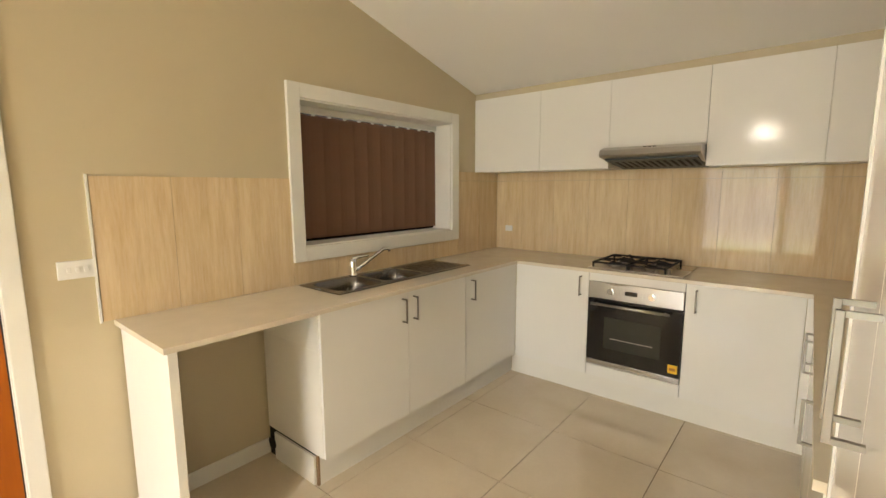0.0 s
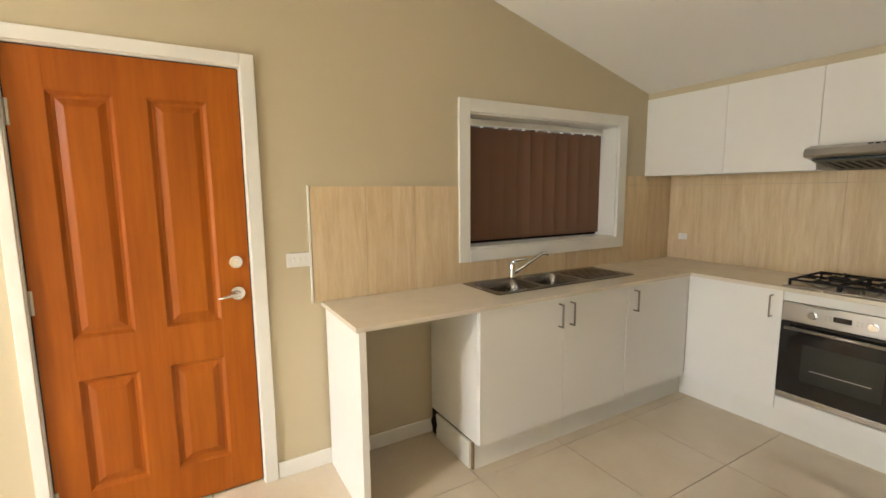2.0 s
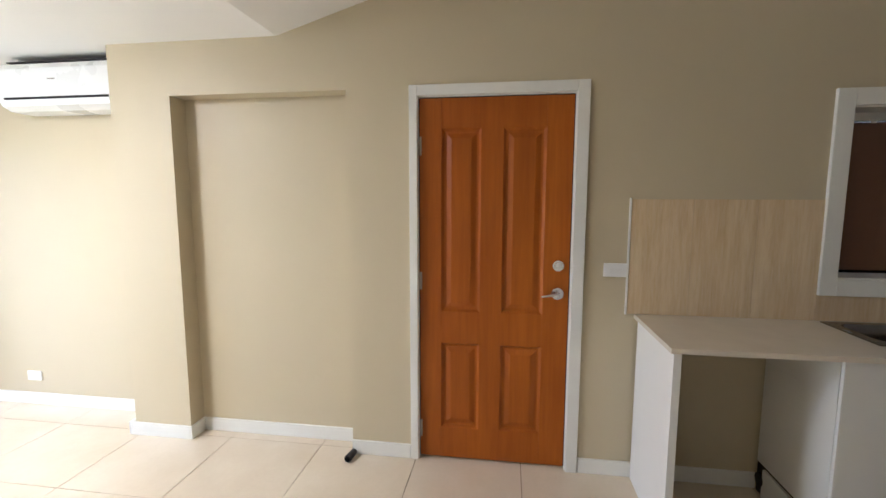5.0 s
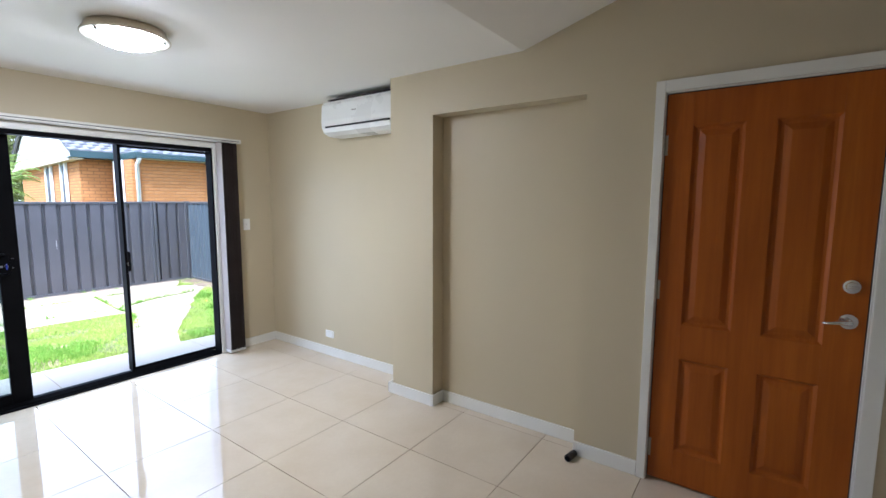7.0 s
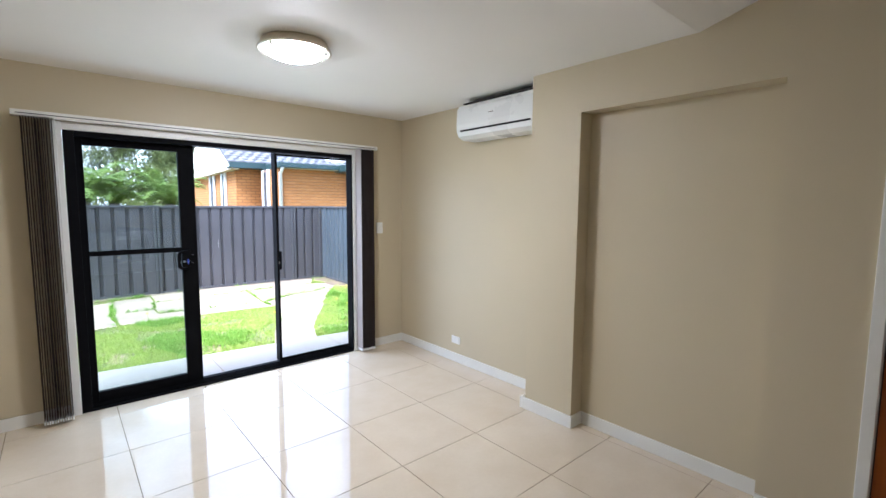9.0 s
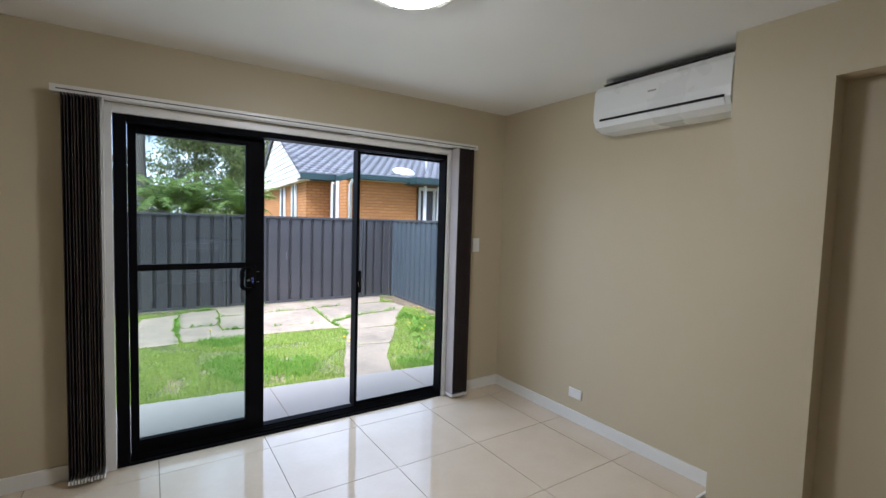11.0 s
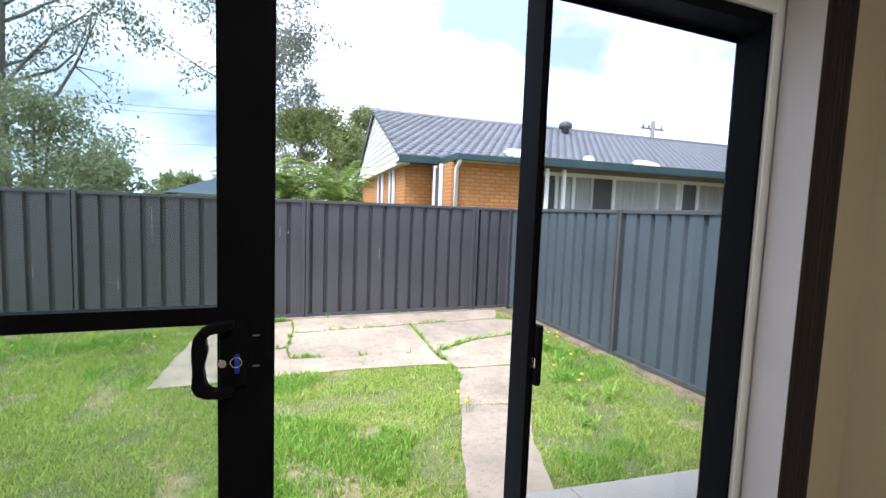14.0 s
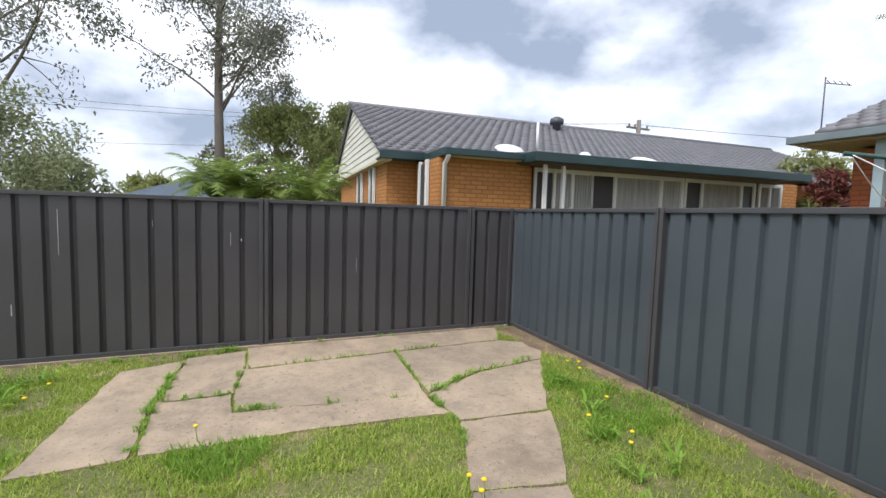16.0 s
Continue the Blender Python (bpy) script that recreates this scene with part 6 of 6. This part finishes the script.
palm(0.02, -15.1, 1.55, 30, 1.25, 1, "bright green feathery palm behind the fence")
palm(-0.62, -15.3, 1.50, 26, 1.15, 2, "bright green feathery palm behind the fence")
palm(-1.85, -15.0, 1.50, 30, 1.20, 3, "bright green feathery palm behind the fence")
palm(-24.27, -12.68, 7.6, 18, 2.6, 4, "tall palm with drooping fronds far off", 0.22)

# roof of a far house
fh = thing("house", 2.6, -30.0, GZ, "far house with blue-grey hip roof", "house")
part("wall", boxm(1.0, 3.9, -33.5, -28.2, -0.3, 1.9), M["cladding"], fh)
bm = bmesh.new()
c = [bm.verts.new(p) for p in ((0.5, -27.7, 1.85), (4.4, -27.7, 1.85), (4.4, -34, 1.85), (0.5, -34, 1.85))]
t = [bm.verts.new(p) for p in ((1.4, -30.8, 2.95), (2.0, -30.8, 2.95))]
for q in ((c[0], c[1], t[1], t[0]), (c[1], c[2], t[1]), (c[2], c[3], t[0], t[1]), (c[3], c[0], t[0])):
    bm.faces.new(q)
part("roof", bm, M["roofblue"], fh)


# power pole and lines
def power_pole():
    p = thing("power_pole", -23.9, -28.0, GZ, "grey timber power pole with crossarm", "power pole")
    part("pole", cyl(bmesh.new(), (-23.9, -28, GZ - 0.2), (-23.9, -28, 8.1), 0.17, 0.14, 10), M["polewood"], p)
    part("crossarm", boxm(-24.9, -22.9, -28.1, -27.98, 7.50, 7.62), M["polewood"], p)
    for x in (-24.7, -24.1, -23.6, -23.1):
        part("insulator", cyl(bmesh.new(), (x, -28.04, 7.62), (x, -28.04, 7.80), 0.05, n=8), M["rubber"], p)
    w = thing("power_lines", -23.9, -28.0, 7.7, "sagging overhead power lines", "power line")
    for x, z, ex, ey, ez in ((-24.7, 7.8, -60, -10, 8.4), (-23.6, 7.8, -60, -9, 7.9), (-24.1, 7.8, 30, -40, 8.0), (-23.1, 7.8, 30, -41, 7.6), (-23.9, 6.6, -60, -8, 6.6), (-23.9, 7.0, 30, -44, 5.4)):
        a, b = Vector((x, -28.04, z)), Vector((ex, ey, ez))
        pts = [a.lerp(b, i / 14) - Vector((0, 0, 1.1 * math.sin(math.pi * i / 14))) for i in range(15)]
        part("cable", tube(bmesh.new(), pts, 0.011, 5), M["wire"], w)
    for ob in (p, w):
        ob.location += Vector((-0.72, 0.70, 0.0))


power_pole()


# grass, weeds and dandelions
def blades(spots, rng, hmin, hmax, wide):
    n = len(spots)
    spots = np.array(spots)
    h = hmin + (hmax - hmin) * rng.random(n) ** 1.4
    a = rng.random(n) * 2 * np.pi
    b = rng.random(n) * 2 * np.pi
    lean = h * (0.25 + 0.75 * rng.random(n))
    w = wide * (0.7 + 0.6 * rng.random(n))
    base = np.column_stack((spots, np.full(n, GZ - 0.014)))
    side = np.column_stack((np.cos(a), np.sin(a), np.zeros(n))) * w[:, None]
    bend = np.column_stack((np.cos(b) * lean, np.sin(b) * lean, np.zeros(n)))
    up = np.column_stack((np.zeros(n), np.zeros(n), h))
    v = np.stack((base - side, base + side, base + side * 0.7 + up * 0.6 + bend * 0.35, base - side * 0.7 + up * 0.6 + bend * 0.35, base + up * 0.95 + bend), 1).reshape(-1, 3)
    i = np.arange(n) * 5
    faces = []
    for k in i:
        faces.append((k, k + 1, k + 2, k + 3))
        faces.append((k + 3, k + 2, k + 4))
    return v.tolist(), faces


rng = np.random.default_rng(3)
spots, tall = [], []
while len(spots) < 126000:
    x, y = rng.uniform(-3.76, 4.2), rng.uniform(-9.42, -5.05)
    if x > 1.6 and rng.random() < 0.5:
        continue
    if on_slab(x, y) or y > patio_edge(x) - 0.01 or x < FX + 0.06 + 0.0317 * (y - FY):
        continue
    bare = noise.noise((x * 2.9, y * 2.9, 4.0))
    if bare > 0.19 and rng.random() < 0.80:
        continue
    if x < FX + 0.26 + 0.0317 * (y - FY) and rng.random() < 0.7 or y < -9.26 and rng.random() < 0.7:
        continue
    spots.append((x, y))
    if noise.noise((x * 1.1, y * 1.1, 9.0)) > 0.16 and rng.random() < 0.45:
        tall.append((x, y))
v, f = blades(spots, rng, 0.015, 0.048, 0.0034)
tagged(sheet("grass", v, f, M["blade"]), "short green lawn grass with dry patches", "grass", kind="stuff")
v, f = blades(tall, rng, 0.045, 0.095, 0.0038)
tagged(sheet("long_grass", v, f, M["weed"]), "longer darker green grass clumps", "grass", kind="stuff")


def weed(x, y, r, n, seed, high=0.09):
    """A rosette of broad curved leaves."""
    q = random.Random(seed)
    w = thing("weed", x, y, GZ, "green weed growing in a joint of the paving", "weed", group="weeds")
    verts, faces = [], []
    for k in range(n):
        a = q.uniform(0, 6.28)
        ln, hh = r * q.uniform(0.5, 1.1), high * q.uniform(0.4, 1.1)
        dx, dy = math.cos(a), math.sin(a)
        ox, oy = x + q.uniform(-r, r) * 0.5, y + q.uniform(-r, r) * 0.5
        wd = ln * 0.07
        i = len(verts)
        for s, wf in ((0, 0.35), (0.35, 1.0), (0.7, 0.8), (1.0, 0.05)):
            z = GZ + hh * math.sin(min(1.0, s * 1.3) * math.pi * 0.62)
            for sg in (-1, 1):
                verts.append((ox + dx * ln * s - sg * dy * wd * wf, oy + dy * ln * s + sg * dx * wd * wf, z))
        for s in range(3):
            faces.append((i + 2 * s, i + 2 * s + 1, i + 2 * s + 3, i + 2 * s + 2))
    sheet("leaves", verts, faces, M["weed"], w)
    return w


q = random.Random(77)
lines = [((0.045, -7.45), (0.05, -8.15), 14), ((0.05, -8.2), (-0.04, -9.1), 11), ((0.0, -8.18), (-0.45, -8.19), 9), ((-0.48, -8.25), (-0.56, -8.9), 5), ((-0.47, -7.86), (-0.80, -7.80), 10), ((-1.05, -7.77), (-1.2, -7.75), 3),
         ((-1.93, -7.22), (-1.89, -7.66), 9), ((-1.95, -7.70), (-2.50, -8.02), 12), ((0.9, -9.30), (-0.1, -9.34), 16), ((-0.25, -9.36), (-0.55, -9.38), 7), ((-1.0, -9.42), (-2.7, -9.43), 6), ((-2.9, -8.05), (-3.3, -8.2), 4),
         ((-2.75, -7.05), (-3.3, -7.95), 8), ((-1.85, -6.85), (-1.95, -7.15), 5)]
for (xa, ya), (xb, yb), n in lines:
    for k in range(n):
        u = q.random()
        weed(xa + (xb - xa) * u + q.uniform(-0.02, 0.02), ya + (yb - ya) * u + q.uniform(-0.02, 0.02), q.uniform(0.022, 0.062), q.randint(12, 24), q.randint(0, 9999), q.uniform(0.018, 0.060))
for x, y in ((-2.75, -6.65), (-2.95, -7.0), (-2.6, -6.2), (-3.1, -7.5), (-2.4, -5.9), (0.9, -8.9), (1.05, -8.5), (-2.9, -6.2)):
    weed(x, y, 0.14, 14, int(x * 100 + y * 10), 0.10)


def dandelion(x, y, h, seed):
    d = thing("dandelion", x, y, GZ, "yellow dandelion flower on a thin stem", "flower", group="dandelions")
    part("stem", tube(bmesh.new(), [(x, y, GZ - 0.01), (x + 0.01, y, GZ + h)], 0.0025, 5), M["weed"], d)
    part("flower_head", lathe(bmesh.new(), (x + 0.01, y, GZ + h), [(0.004, -0.006), (0.016, 0.002), (0.014, 0.008), (0.003, 0.010)], 10), M["flower"], d)


for k, (x, y) in enumerate(((-1.66, -6.28), (-1.70, -6.33), (-1.63, -6.36), (-3.35, -7.55), (-3.42, -7.65), (-3.40, -7.78), (-2.72, -6.35), (-2.80, -6.42), (-2.75, -6.75), (0.80, -8.25), (0.78, -8.6), (-0.3, -7.45), (-3.05, -6.9))):
    dandelion(x, y, 0.09 + 0.05 * ((k * 7) % 5) / 5, k)


# ---- tiles ----
def splash(parent, axis, a, b, z0, z1, fixed):
    if axis == "x":
        bm = boxm(fixed, fixed + 0.009, a + 0.001, b - 0.001, z0 + 0.001, z1 - 0.001, 0.0008)
    else:
        bm = boxm(a + 0.001, b - 0.001, fixed - 0.009, fixed, z0 + 0.001, z1 - 0.001, 0.0008)
    return part("tile", bm, M["travertine"], parent)


W_CUTS = [0.602, 0.900, 1.198, 1.494]
for a, b in zip(W_CUTS, W_CUTS[1:]):
    splash(wall_west, "x", a, b, TOP, 1.516, XW)
for a, b in zip([1.494, 1.80, 2.10, 2.40, 2.70], [1.80, 2.10, 2.40, 2.70, 3.006]):
    splash(wall_west, "x", a, b, TOP, 1.044, XW)
for a, b in ((3.006, 3.30), (3.30, 3.592)):
    splash(wall_west, "x", a, b, TOP, 1.516, XW)
    splash(wall_west, "x", a, b, 1.518, 1.590, XW)
cuts = [XW + 0.010, -1.760] + [-1.760 + 0.298 * k for k in range(1, 9)] + [XK]
for a, b in zip(cuts, cuts[1:]):
    splash(wall_north, "y", a, b, TOP, 1.516, YN)
    splash(wall_north, "y", a, b, 1.518, 1.590, YN)
cuts = [YF + 0.02, 2.74, 2.44, 2.14, 1.84, 1.54, 1.24, 1.16]
for b, a in zip([3.59] + cuts[1:], cuts[1:]):
    bm = boxm(XK - 0.009, XK, a + 0.001, b - 0.001, TOP + 0.001, 1.514, 0.0008)
    part("tile", bm, M["travertine"], wall_east_kitchen)
part("tile_edge_trim", boxm(XW, XW + 0.012, 0.592, 0.600, TOP - 0.004, 1.522), M["trim"], wall_west, "white tile edge trim")
part("tile_grout", boxm(XW, XW + 0.005, 0.602, 1.494, TOP, 1.514), surf("cream_grout", (0.62, 0.52, 0.38), 0.8), wall_west)
part("tile_grout", boxm(XW + 0.012, XK - 0.01, YN - 0.005, YN, TOP, 1.588), surf("pale_grout", (0.60, 0.49, 0.35), 0.8), wall_north)

# floor tiles clipped to the rooms
gx = [-0.30 - 0.592 * k for k in range(-4, 5)]
gy = [0.07 + 0.605 * k for k in range(-9, 8)]
for xa, xb in zip(gx[1:], gx):
    for ya, yb in zip(gy, gy[1:]):
        x0, x1, y0, y1 = max(xa, -2.36), min(xb, 1.62), max(ya, -4.352), min(yb, 3.64)
        if x1 - x0 < 0.02 or y1 - y0 < 0.02:
            continue
        bm = boxm(x0 + 0.002, x1 - 0.002, y0 + 0.002, y1 - 0.002, -0.010, 0.0)
        part("floor_tile", bm, M["porcelain"], floor)
